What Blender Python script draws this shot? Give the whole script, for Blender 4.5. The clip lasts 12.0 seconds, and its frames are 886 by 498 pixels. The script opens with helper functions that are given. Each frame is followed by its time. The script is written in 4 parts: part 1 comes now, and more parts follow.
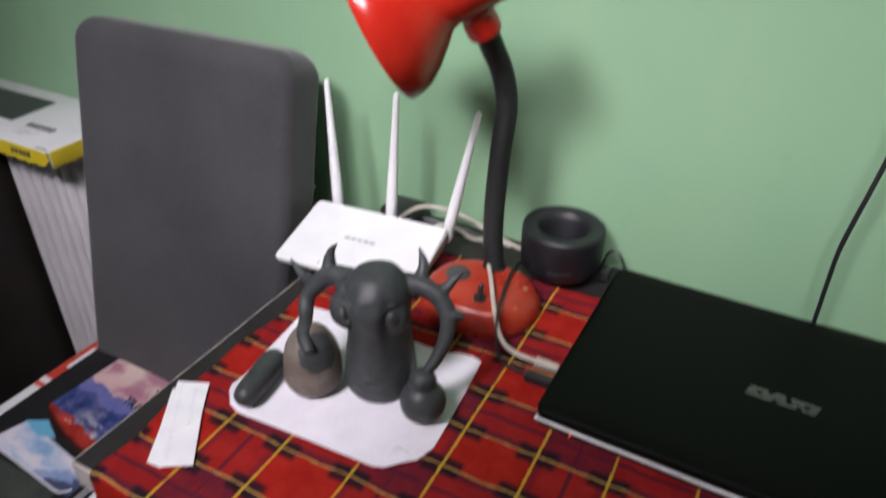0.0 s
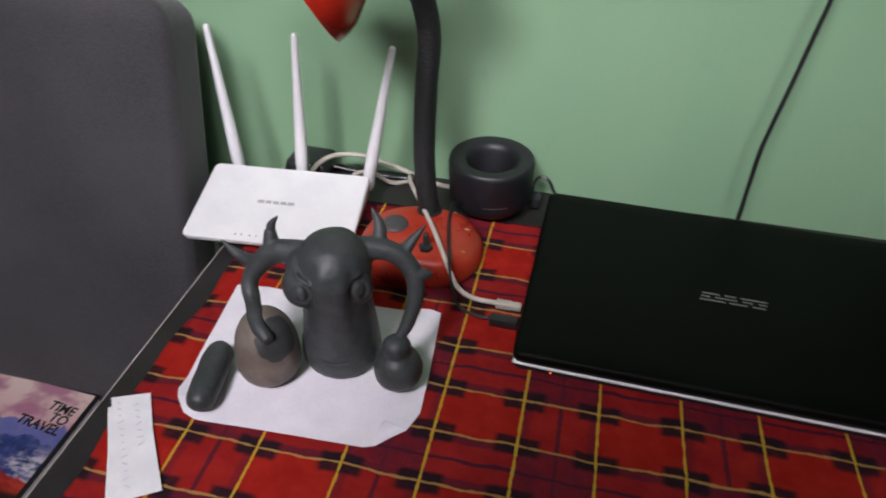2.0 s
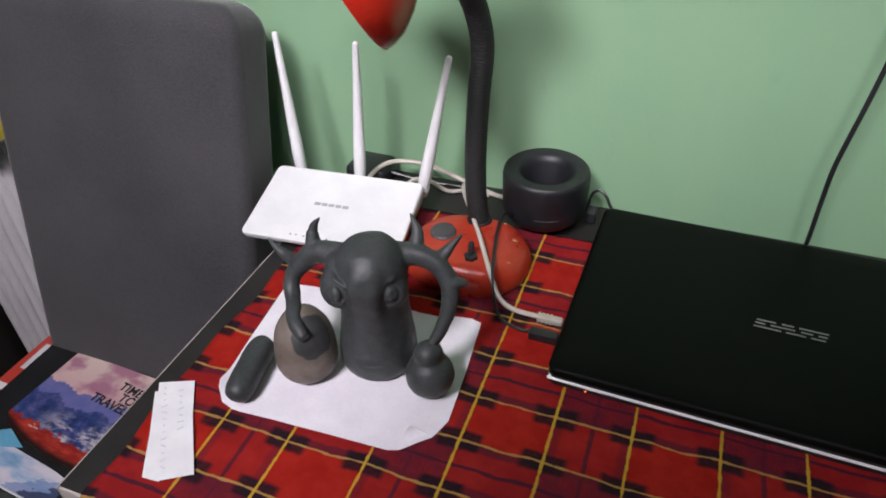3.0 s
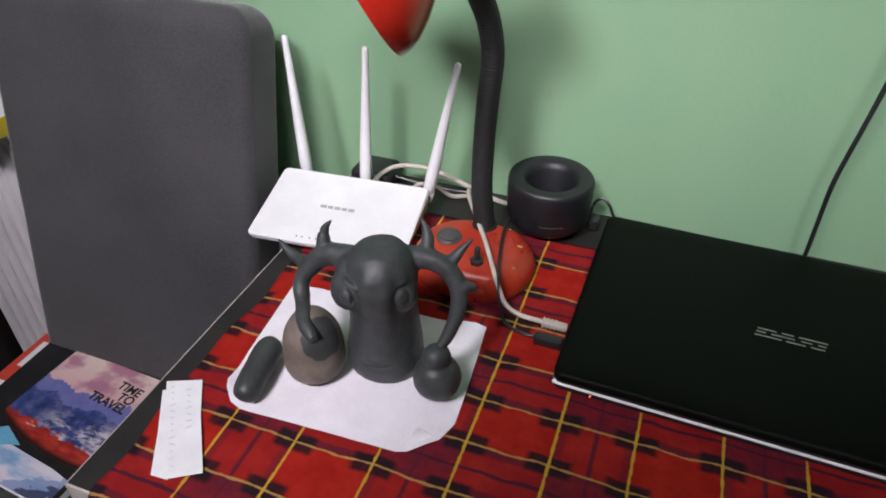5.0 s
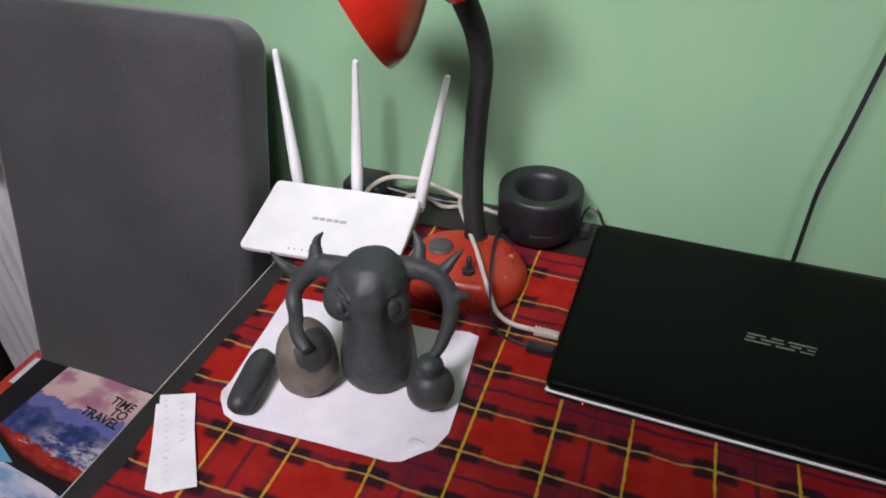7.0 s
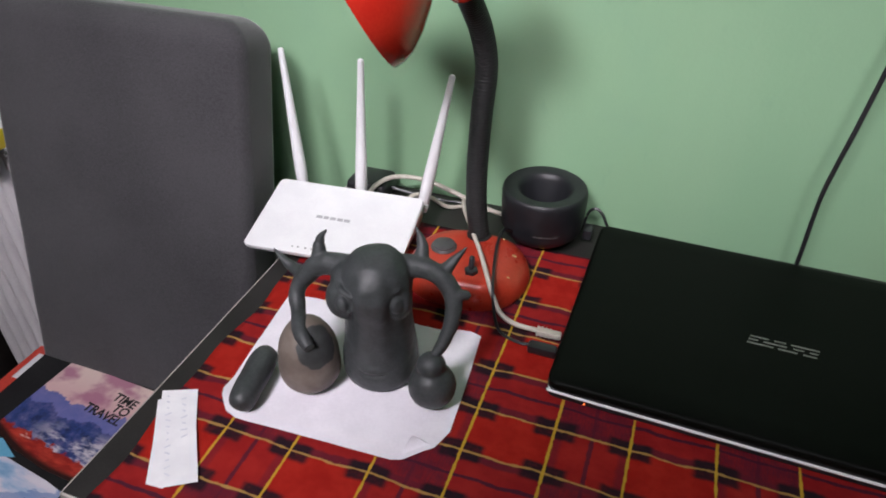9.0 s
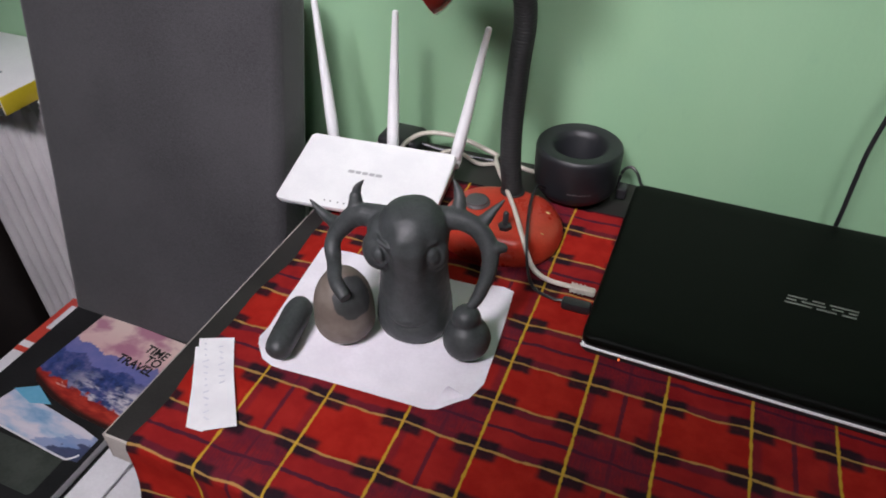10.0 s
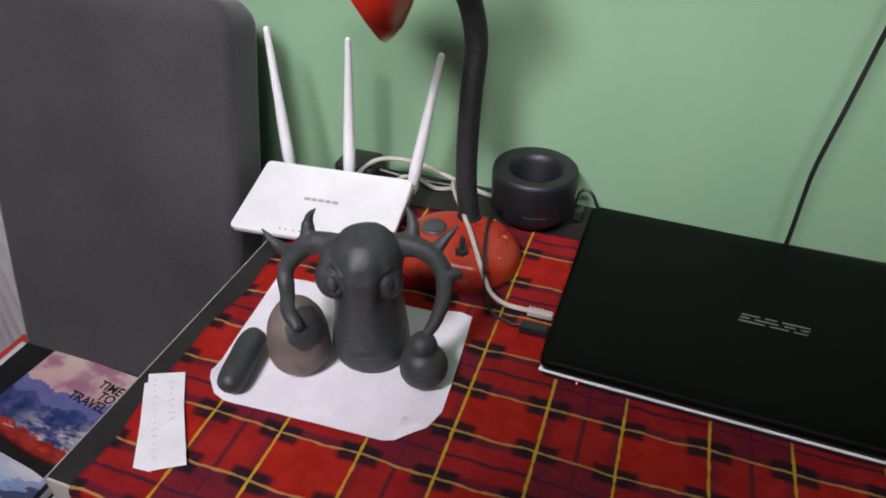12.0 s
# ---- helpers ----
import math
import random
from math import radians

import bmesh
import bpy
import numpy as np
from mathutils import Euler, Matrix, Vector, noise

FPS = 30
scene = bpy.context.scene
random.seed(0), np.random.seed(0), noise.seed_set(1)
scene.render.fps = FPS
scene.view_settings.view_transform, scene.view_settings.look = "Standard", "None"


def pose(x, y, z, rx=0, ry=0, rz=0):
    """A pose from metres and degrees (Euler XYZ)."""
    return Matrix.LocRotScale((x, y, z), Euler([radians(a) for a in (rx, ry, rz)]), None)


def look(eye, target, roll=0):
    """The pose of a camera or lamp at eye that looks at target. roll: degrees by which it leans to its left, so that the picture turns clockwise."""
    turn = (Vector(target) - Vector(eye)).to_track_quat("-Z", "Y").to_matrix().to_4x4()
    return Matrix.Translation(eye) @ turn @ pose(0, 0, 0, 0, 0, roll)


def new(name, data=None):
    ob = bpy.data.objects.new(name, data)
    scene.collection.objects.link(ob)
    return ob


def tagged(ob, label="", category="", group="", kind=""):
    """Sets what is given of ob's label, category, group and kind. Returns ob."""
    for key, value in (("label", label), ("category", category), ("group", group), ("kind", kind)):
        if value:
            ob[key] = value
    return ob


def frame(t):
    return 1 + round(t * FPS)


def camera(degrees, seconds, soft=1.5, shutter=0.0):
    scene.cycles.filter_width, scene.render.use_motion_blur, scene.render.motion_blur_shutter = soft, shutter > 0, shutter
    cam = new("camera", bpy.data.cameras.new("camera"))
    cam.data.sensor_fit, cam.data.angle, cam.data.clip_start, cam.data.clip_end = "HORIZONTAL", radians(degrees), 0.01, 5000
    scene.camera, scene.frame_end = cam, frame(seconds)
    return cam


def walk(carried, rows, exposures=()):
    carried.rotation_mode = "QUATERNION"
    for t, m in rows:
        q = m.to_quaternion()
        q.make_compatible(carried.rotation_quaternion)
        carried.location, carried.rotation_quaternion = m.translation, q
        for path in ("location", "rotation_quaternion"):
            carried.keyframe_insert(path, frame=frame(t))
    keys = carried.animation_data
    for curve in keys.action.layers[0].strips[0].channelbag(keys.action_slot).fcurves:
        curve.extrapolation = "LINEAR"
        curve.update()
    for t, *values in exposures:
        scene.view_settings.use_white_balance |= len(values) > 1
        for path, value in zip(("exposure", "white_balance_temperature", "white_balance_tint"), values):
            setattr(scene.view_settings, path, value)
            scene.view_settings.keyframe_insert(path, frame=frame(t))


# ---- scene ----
cam = camera(66.2, 12.0, soft=1.8, shutter=0.4)
PATH = [
    (0, (-0.195, 0.048, 1.165), (-0.966, 1.55, 0.092), 1.0),
    (0.3, (-0.206, 0.049, 1.155), (-0.952, 1.435, -0.079), -0.4),
    (0.5, (-0.225, 0.053, 1.158), (-0.888, 1.463, -0.096), -0.8),
    (0.8, (-0.261, 0.055, 1.158), (-0.687, 1.504, -0.154), 2.9),
    (1, (-0.272, 0.06, 1.157), (-0.528, 1.596, -0.099), 4.3),
    (1.5, (-0.29, 0.056, 1.156), (-0.489, 1.591, -0.111), 2.4),
    (2, (-0.283, 0.062, 1.161), (-0.614, 1.589, -0.087), 1.2),
    (2.5, (-0.248, 0.072, 1.161), (-0.806, 1.552, -0.062), -0.6),
    (3, (-0.249, 0.071, 1.16), (-0.824, 1.545, -0.064), -1.4),
    (3.5, (-0.258, 0.062, 1.159), (-0.82, 1.539, -0.067), -0.6),
    (3.7, (-0.264, 0.059, 1.162), (-0.817, 1.551, -0.05), 0.2),
    (5.3, (-0.259, 0.061, 1.164), (-0.807, 1.553, -0.049), 0.3),
    (5.5, (-0.257, 0.061, 1.164), (-0.804, 1.569, -0.03), 0.3),
    (6, (-0.264, 0.059, 1.167), (-0.736, 1.602, -0.015), 1.2),
    (6.5, (-0.255, 0.062, 1.164), (-0.762, 1.571, -0.047), -0.2),
    (7, (-0.259, 0.058, 1.166), (-0.795, 1.575, -0.022), -0.0),
    (7.2, (-0.259, 0.058, 1.168), (-0.796, 1.581, -0.012), 0.3),
    (8.8, (-0.258, 0.06, 1.164), (-0.793, 1.573, -0.03), 0.3),
    (9, (-0.258, 0.056, 1.164), (-0.805, 1.574, -0.018), 0.4),
    (9.5, (-0.267, 0.046, 1.153), (-0.846, 1.5, -0.093), -1.4),
    (10, (-0.27, 0.046, 1.153), (-0.843, 1.493, -0.104), 0.2),
    (10.5, (-0.266, 0.056, 1.15), (-0.767, 1.548, -0.084), 1.4),
    (11, (-0.267, 0.06, 1.151), (-0.775, 1.546, -0.088), 1.3),
    (11.5, (-0.263, 0.058, 1.152), (-0.763, 1.563, -0.066), 0.9),
    (12, (-0.261, 0.055, 1.153), (-0.765, 1.57, -0.051), 0.9),
]
walk(cam, [(t, look(eye, target, roll)) for t, eye, target, roll in PATH],
     [(0, 0.22), (0.5, 0.16), (1.0, -0.04), (1.5, -0.22), (2.0, -0.08), (3.0, 0.14), (5.5, 0.14), (7.0, 0.14), (9.5, 0.12), (12.0, 0.08)])

# ---- world and light ----
world = bpy.data.worlds.new("room_dark")
scene.world = world
world.use_nodes = True
world.node_tree.nodes["Background"].inputs[0].default_value = (0.75, 0.85, 1.0, 1)
world.node_tree.nodes["Background"].inputs[1].default_value = 0.012


def area_lamp(name, eye, target, size, watts, colour, spread=180):
    data = bpy.data.lights.new(name, "AREA")
    data.shape, data.size, data.size_y = "RECTANGLE", size[0], size[1]
    data.energy, data.color, data.spread = watts, colour, radians(spread)
    ob = new(name, data)
    ob.matrix_world = look(eye, target)
    return ob


LAMPS = ((-0.68, -0.84, 6.7), (-0.02, -0.84, 3.8))
for lamp_x, lamp_y, watts in LAMPS:
    area_lamp("ceiling_light_source", (lamp_x, lamp_y, 2.52), (-0.42, 0.60, 0.85), (0.50, 0.50), watts, (0.985, 0.92, 1.0), 54)


# ---- materials ----
class Nodes:
    """A short hand for node materials."""

    def __init__(self, name, rough=0.5, metal=0.0, spec=0.5):
        self.mat = bpy.data.materials.new(name)
        self.mat.use_nodes = True
        self.tree = self.mat.node_tree
        self.bsdf = self.tree.nodes["Principled BSDF"]
        self.bsdf.inputs["Roughness"].default_value = rough
        self.bsdf.inputs["Metallic"].default_value = metal
        self.bsdf.inputs["Specular IOR Level"].default_value = spec

    def put(self, socket, value):
        if isinstance(value, bpy.types.NodeSocket):
            self.tree.links.new(value, socket)
        elif isinstance(value, tuple) and len(value) == 3 and socket.type == "RGBA":
            socket.default_value = (*value, 1)
        else:
            socket.default_value = value

    def math(self, op, a, b=0.0, c=0.0):
        n = self.tree.nodes.new("ShaderNodeMath")
        n.operation = op
        for s, v in zip(n.inputs, (a, b, c)):
            self.put(s, v)
        return n.outputs[0]

    def mix(self, f, a, b, blend="MIX"):
        n = self.tree.nodes.new("ShaderNodeMix")
        n.data_type, n.blend_type = "RGBA", blend
        self.put(n.inputs[0], f), self.put(n.inputs[6], a), self.put(n.inputs[7], b)
        return n.outputs[2]

    def coords(self, kind="Object"):
        return self.tree.nodes.new("ShaderNodeTexCoord").outputs[kind]

    def split(self, v):
        n = self.tree.nodes.new("ShaderNodeSeparateXYZ")
        self.put(n.inputs[0], v)
        return n.outputs

    def noise(self, scale, detail=3.0, rough=0.55, vec=None, out=0, distort=0.0):
        n = self.tree.nodes.new("ShaderNodeTexNoise")
        self.put(n.inputs["Vector"], vec if vec is not None else self.coords())
        n.inputs["Scale"].default_value, n.inputs["Detail"].default_value = scale, detail
        n.inputs["Roughness"].default_value, n.inputs["Distortion"].default_value = rough, distort
        return n.outputs[out]

    def math_vector(self, vec, shift):
        n = self.tree.nodes.new("ShaderNodeVectorMath")
        self.put(n.inputs[0], vec)
        n.inputs[1].default_value = (shift, shift, 0)
        return n.outputs[0]

    def stretch(self, scale, vec=None):
        n = self.tree.nodes.new("ShaderNodeMapping")
        self.put(n.inputs[0], vec if vec is not None else self.coords())
        n.inputs["Scale"].default_value = scale
        return n.outputs[0]

    def ramp(self, f, stops, interp="LINEAR"):
        n = self.tree.nodes.new("ShaderNodeValToRGB")
        n.color_ramp.interpolation = interp
        self.put(n.inputs[0], f)
        el = n.color_ramp.elements
        while len(el) < len(stops):
            el.new(0.5)
        for e, (p, c) in zip(el, stops):
            e.position, e.color = p, (*c, 1) if len(c) == 3 else c
        return n.outputs[0]

    def step(self, x, lo, hi):
        n = self.tree.nodes.new("ShaderNodeMapRange")
        n.interpolation_type = "SMOOTHSTEP"
        self.put(n.inputs[0], x)
        n.inputs[1].default_value, n.inputs[2].default_value = lo, hi
        return n.outputs[0]

    def bump(self, height, strength=0.3, dist=0.001):
        n = self.tree.nodes.new("ShaderNodeBump")
        n.inputs["Strength"].default_value, n.inputs["Distance"].default_value = strength, dist
        self.put(n.inputs["Height"], height)
        self.put(self.bsdf.inputs["Normal"], n.outputs[0])

    def colour(self, c):
        self.put(self.bsdf.inputs["Base Color"], c)
        return self

    def rough(self, r):
        self.put(self.bsdf.inputs["Roughness"], r)


def speckled(name, a, b, rough=0.5, metal=0.0, big=14.0, fine=300.0, bump=0.15, spec=0.5, vary=0.12):
    """A surface of one colour with soft stains and a fine grain."""
    n = Nodes(name, rough, metal, spec)
    blot, grain = n.noise(big, 4), n.noise(fine, 2)
    f = n.step(n.math("MULTIPLY_ADD", grain, 0.35, n.math("MULTIPLY", blot, 0.8)), 0.35, 0.8)
    n.colour(n.mix(f, a, b))
    n.rough(n.math("MULTIPLY_ADD", blot, vary, rough - vary / 2))
    if bump:
        n.bump(n.math("MULTIPLY_ADD", grain, 0.6, blot), bump, 0.0008)
    return n.mat


def wall_paint():
    n = Nodes("green_wall_paint", 0.46, 0, 0.5)
    blot, mid, grain = n.noise(1.6, 3), n.noise(9, 4), n.noise(220, 3)
    c = n.mix(n.step(blot, 0.3, 0.75), (0.246, 0.430, 0.262), (0.288, 0.468, 0.280))
    c = n.mix(n.math("MULTIPLY", n.step(mid, 0.5, 0.8), 0.35), c, (0.222, 0.395, 0.263))
    streak = n.noise(7, 3, 0.6, n.stretch((1, 1, 0.16)))
    c = n.mix(n.math("MULTIPLY", n.step(streak, 0.48, 0.72), 0.45), c, (0.305, 0.480, 0.300))
    scuff = n.noise(30, 4, 0.65, n.stretch((1, 1, 0.5)))
    c = n.mix(n.math("MULTIPLY", n.step(scuff, 0.62, 0.78), 0.4), c, (0.205, 0.365, 0.240))
    n.colour(c)
    n.bump(n.math("MULTIPLY_ADD", mid, 1.6, n.math("MULTIPLY", grain, 0.5)), 0.35, 0.0016)
    return n.mat


def tartan():
    """Red tartan: yellow lines in pairs, navy bands in every other gap, black dashes round the crossings."""
    n = Nodes("red_tartan_cloth", 0.8, 0, 0.10)
    uv = n.coords("UV")
    wob = n.noise(26, 2, 0.5, uv)
    wob2 = n.noise(150, 2, 0.5, uv)
    u0, v0, _ = n.split(uv)
    fuzz = n.math("MULTIPLY_ADD", wob2, 0.0022, -0.0011)
    u = n.math("ADD", u0, n.math("MULTIPLY_ADD", n.noise(9, 1, 0.5, uv), 0.004, -0.002))
    v = n.math("ADD", v0, n.math("MULTIPLY_ADD", wob, 0.008, -0.004))

    def axis(x, first, period, gap):
        p = n.math("MULTIPLY", n.math("FRACT", n.math("DIVIDE", n.math("SUBTRACT", x, first), period)), period)
        d0 = n.math("MINIMUM", p, n.math("SUBTRACT", period, p))
        d1 = n.math("ABSOLUTE", n.math("SUBTRACT", p, gap))
        near = n.math("MINIMUM", d0, d1)
        inside = n.math("LESS_THAN", p, gap)
        centre = n.math("ABSOLUTE", n.math("SUBTRACT", p, gap / 2))
        return near, inside, centre

    nx, inx, cx = axis(u, -0.523, 0.11625, 0.0555)
    ny, iny, cy = axis(v, 0.227, 0.0887, 0.0440)

    def below(x, at, soft=0.0008):
        return n.math("SUBTRACT", 1.0, n.step(n.math("ADD", x, fuzz), at - soft, at + soft))

    red = n.mix(n.step(n.noise(40, 3, 0.6, uv), 0.3, 0.75), (0.270, 0.0095, 0.0065), (0.360, 0.018, 0.011))
    navy, black = (0.014, 0.011, 0.029), (0.012, 0.008, 0.013)
    threads = n.step(n.noise(900, 1, 0.5, n.stretch((1, 0.12, 1), uv)), 0.42, 0.58)
    # navy lines and bands
    lx = n.math("MULTIPLY", inx, n.math("MAXIMUM", n.math("MULTIPLY", below(cx, 0.0017), 0.85), n.math("MULTIPLY", below(nx, 0.0075, 0.003), 0.5)))
    ly = n.math("MULTIPLY", iny, n.math("MAXIMUM", n.math("MULTIPLY", below(cy, 0.0017), 0.92), n.math("MULTIPLY", below(ny, 0.0075, 0.002), 0.72)))
    both = n.math("MULTIPLY", n.math("MULTIPLY", inx, iny), n.math("MULTIPLY_ADD", n.step(n.noise(70, 3, 0.6, uv), 0.3, 0.7), 0.22, n.math("MULTIPLY_ADD", threads, 0.10, 0.40)))
    f = n.math("MAXIMUM", n.math("MULTIPLY", lx, 0.85), n.math("MAXIMUM", n.math("MULTIPLY", ly, 0.9), n.math("MAXIMUM", both, n.math("MAXIMUM", n.math("MULTIPLY", inx, 0.14), n.math("MULTIPLY", iny, 0.20)))))
    c = n.mix(f, red, navy)
    # black dashes at the crossings
    dash = n.math("MULTIPLY", below(nx, 0.0155, 0.0030), below(ny, 0.0084, 0.0020))
    dash = n.math("MULTIPLY", dash, n.math("MULTIPLY_ADD", n.noise(120, 2, 0.6, uv), 0.5, 0.68))
    c = n.mix(n.math("MINIMUM", dash, 0.95), c, black)
    # yellow lines
    c = n.mix(n.math("MULTIPLY", below(ny, 0.00095, 0.0005), 0.75), c, (0.46, 0.27, 0.08))
    c = n.mix(n.math("MULTIPLY", below(nx, 0.00095, 0.0005), 0.9), c, (0.52, 0.32, 0.03))
    n.colour(c)
    weave = n.math("ADD", n.noise(1500, 1, 0.5, n.stretch((1, 0.2, 1), uv)), n.noise(1500, 1, 0.5, n.stretch((0.2, 1, 1), uv)))
    n.bump(n.math("MULTIPLY_ADD", weave, 0.5, wob2), 0.35, 0.0006)
    return n.mat


def fabric(name, a, b):
    n = Nodes(name, 0.85, 0, 0.2)
    weave = n.math("ADD", n.noise(1100, 1, 0.5, n.stretch((1, 1, 0.25))), n.noise(1100, 1, 0.5, n.stretch((0.25, 1, 1))))
    blot = n.noise(7, 3)
    n.colour(n.mix(n.step(n.math("MULTIPLY_ADD", weave, 0.35, n.math("MULTIPLY", blot, 0.5)), 0.35, 0.8), a, b))
    n.bsdf.inputs["Sheen Weight"].default_value = 0.6
    n.bsdf.inputs["Sheen Roughness"].default_value = 0.4
    n.bump(weave, 0.3, 0.0008)
    return n.mat


def travel_picture():
    """A printed watercolour: pink sky, blue peaks with crisp skylines, white mist and red ground."""
    n = Nodes("printed_travel_picture", 0.32, 0, 0.5)
    uv = n.coords("UV")
    u, v, _ = n.split(uv)
    # sky
    cloud = n.step(n.noise(2.3, 4, 0.5, n.stretch((1, 1.4, 1), uv)), 0.46, 0.60)
    sky = n.mix(n.step(v, 0.6, 1.0), (0.62, 0.40, 0.40), (0.70, 0.55, 0.50))
    sky = n.mix(n.math("MULTIPLY", cloud, 0.85), sky, (0.36, 0.13, 0.22))
    # two skylines of jagged peaks, the far one paler
    peak = n.noise(5.5, 5, 0.55, n.stretch((1, 0.15, 1), uv))
    far = n.math("ADD", n.math("MULTIPLY_ADD", peak, 0.42, 0.47), n.math("MULTIPLY", u, -0.10))
    peak2 = n.noise(4.0, 6, 0.6, n.stretch((1, 0.2, 1), n.math_vector(uv, 3.7)))
    near = n.math("ADD", n.math("MULTIPLY_ADD", peak2, 0.34, 0.37), n.math("MULTIPLY", u, -0.10))
    wash = n.noise(9, 5, 0.65, uv)
    c = n.mix(n.step(n.math("SUBTRACT", v, far), -0.006, 0.006), n.mix(wash, (0.05, 0.09, 0.30), (0.22, 0.20, 0.42)), sky)
    blue = n.ramp(wash, [(0.30, (0.014, 0.022, 0.075)), (0.48, (0.030, 0.055, 0.19)), (0.62, (0.10, 0.10, 0.24)), (0.78, (0.26, 0.23, 0.36))])
    c = n.mix(n.step(n.math("SUBTRACT", v, near), -0.012, 0.012), blue, c)
    # mist over the foot of the mountains, thicker to one side
    mist = n.math("MULTIPLY", n.step(n.noise(6, 5, 0.65, n.stretch((0.6, 1.6, 1), uv)), 0.44, 0.60), n.math("MULTIPLY", n.step(u, 0.15, 0.75), n.math("SUBTRACT", 1.0, n.step(v, 0.30, 0.46))))
    c = n.mix(n.math("MULTIPLY", mist, 0.85), c, (0.62, 0.57, 0.60))
    # red ground with pale flecks, ending in a dark arc
    edge = n.math("ADD", n.math("MULTIPLY_ADD", n.noise(7, 5, 0.6, uv), 0.22, 0.19), n.math("MULTIPLY", u, -0.16))
    red = n.mix(n.step(n.noise(11, 4, 0.6, n.stretch((0.5, 1.4, 1), uv)), 0.35, 0.7), (0.26, 0.016, 0.014), (0.50, 0.055, 0.035))
    fleck = n.step(n.noise(10, 4, 0.6, n.stretch((0.45, 1.5, 1), uv)), 0.60, 0.64)
    red = n.mix(n.math("MULTIPLY", fleck, n.math("MULTIPLY", n.step(v, 0.12, 0.22), 0.75)), red, (0.62, 0.40, 0.36))
    c = n.mix(n.step(n.math("SUBTRACT", v, edge), -0.010, 0.010), red, c)
    arc = n.math("SUBTRACT", v, n.math("MULTIPLY_ADD", n.math("POWER", n.math("ABSOLUTE", n.math("SUBTRACT", u, 0.95)), 2.0), 0.24, 0.045))
    c = n.mix(n.step(arc, -0.025, 0.035), (0.026, 0.009, 0.009), c)
    n.colour(c)
    return n.mat


def sky_picture():
    """A printed watercolour of a pale sky with a dark blue rock in one corner."""
    n = Nodes("printed_sky_picture", 0.3, 0, 0.5)
    uv = n.coords("UV")
    u, v, _ = n.split(uv)
    f = n.noise(2.4, 5, 0.55, uv, distort=0.3)
    c = n.ramp(f, [(0.30, (0.14, 0.30, 0.50)), (0.42, (0.36, 0.46, 0.62)), (0.52, (0.62, 0.58, 0.66)), (0.64, (0.66, 0.63, 0.70)), (0.78, (0.26, 0.38, 0.60))])
    slope = n.math("SUBTRACT", n.math("MULTIPLY_ADD", u, 1.1, n.math("MULTIPLY", n.noise(4.5, 5, 0.6, uv), 0.7)), n.math("MULTIPLY", v, 0.9))
    c = n.mix(n.math("MULTIPLY", n.step(slope, 0.82, 0.86), 0.75), c, (0.16, 0.24, 0.46))
    c = n.mix(n.math("MULTIPLY", n.step(slope, 1.06, 1.09), 0.92), c, n.mix(n.noise(16, 4, 0.7, uv), (0.010, 0.014, 0.045), (0.07, 0.08, 0.16)))
    n.colour(c)
    return n.mat


def note_paper():
    n = Nodes("written_note_paper", 0.7, 0, 0.3)
    n.colour(n.mix(n.step(n.noise(60, 3), 0.3, 0.8), (0.76, 0.75, 0.78), (0.84, 0.83, 0.85)))
    return n.mat


def two_clays():
    """Brown-grey clay with a dark grey patch that has a soft uneven rim."""
    n = Nodes("brown_and_dark_clay", 0.58, 0, 0.38)
    where = n.coords()
    away = n.tree.nodes.new("ShaderNodeVectorMath")
    away.operation = "DISTANCE"
    n.put(away.inputs[0], where)
    away.inputs[1].default_value = (-0.4682, 0.3690, 0.8040)
    r = n.math("ADD", away.outputs["Value"], n.math("MULTIPLY_ADD", n.noise(90, 3), 0.010, -0.005))
    blot = n.noise(60, 4)
    brown = n.mix(n.step(blot, 0.3, 0.75), (0.135, 0.108, 0.090), (0.20, 0.168, 0.145))
    dark = n.mix(n.step(blot, 0.3, 0.75), (0.034, 0.037, 0.037), (0.062, 0.066, 0.067))
    n.colour(n.mix(n.step(r, 0.0172, 0.0190), dark, brown))
    n.bump(n.math("MULTIPLY_ADD", n.noise(420, 2), 0.6, blot), 0.3, 0.0008)
    return n.mat


WALL = wall_paint()
CLAY_TWO = two_clays()
TARTAN = tartan()
CHAIR = fabric("dark_grey_upholstery", (0.036, 0.0355, 0.0385), (0.071, 0.069, 0.074))
TABLE_DARK = speckled("black_brown_laminate", (0.017, 0.016, 0.0155), (0.032, 0.030, 0.0285), 0.46, big=20, fine=500, bump=0.08, spec=0.35)
TABLE_EDGE = speckled("pale_edge_band", (0.42, 0.375, 0.35), (0.52, 0.47, 0.44), 0.5, bump=0.05)
WHITE_PLASTIC = speckled("white_plastic", (0.74, 0.74, 0.76), (0.82, 0.82, 0.83), 0.34, big=30, fine=700, bump=0.03, vary=0.06)
GREY_PRINT = speckled("grey_print", (0.33, 0.33, 0.35), (0.42, 0.42, 0.44), 0.5, bump=0)
PAPER = speckled("white_paper", (0.76, 0.73, 0.79), (0.84, 0.81, 0.87), 0.75, big=40, fine=400, bump=0.12, spec=0.25)
NOTE = note_paper()
INK = speckled("faint_ink", (0.58, 0.58, 0.66), (0.70, 0.70, 0.76), 0.7, bump=0)
CLAY = speckled("dark_grey_clay", (0.032, 0.036, 0.037), (0.060, 0.066, 0.068), 0.48, big=55, fine=420, bump=0.22, spec=0.4, vary=0.25)
RED_PAINT = speckled("glossy_red_enamel", (0.46, 0.018, 0.010), (0.55, 0.032, 0.016), 0.22, big=30, fine=500, bump=0.04, vary=0.1)
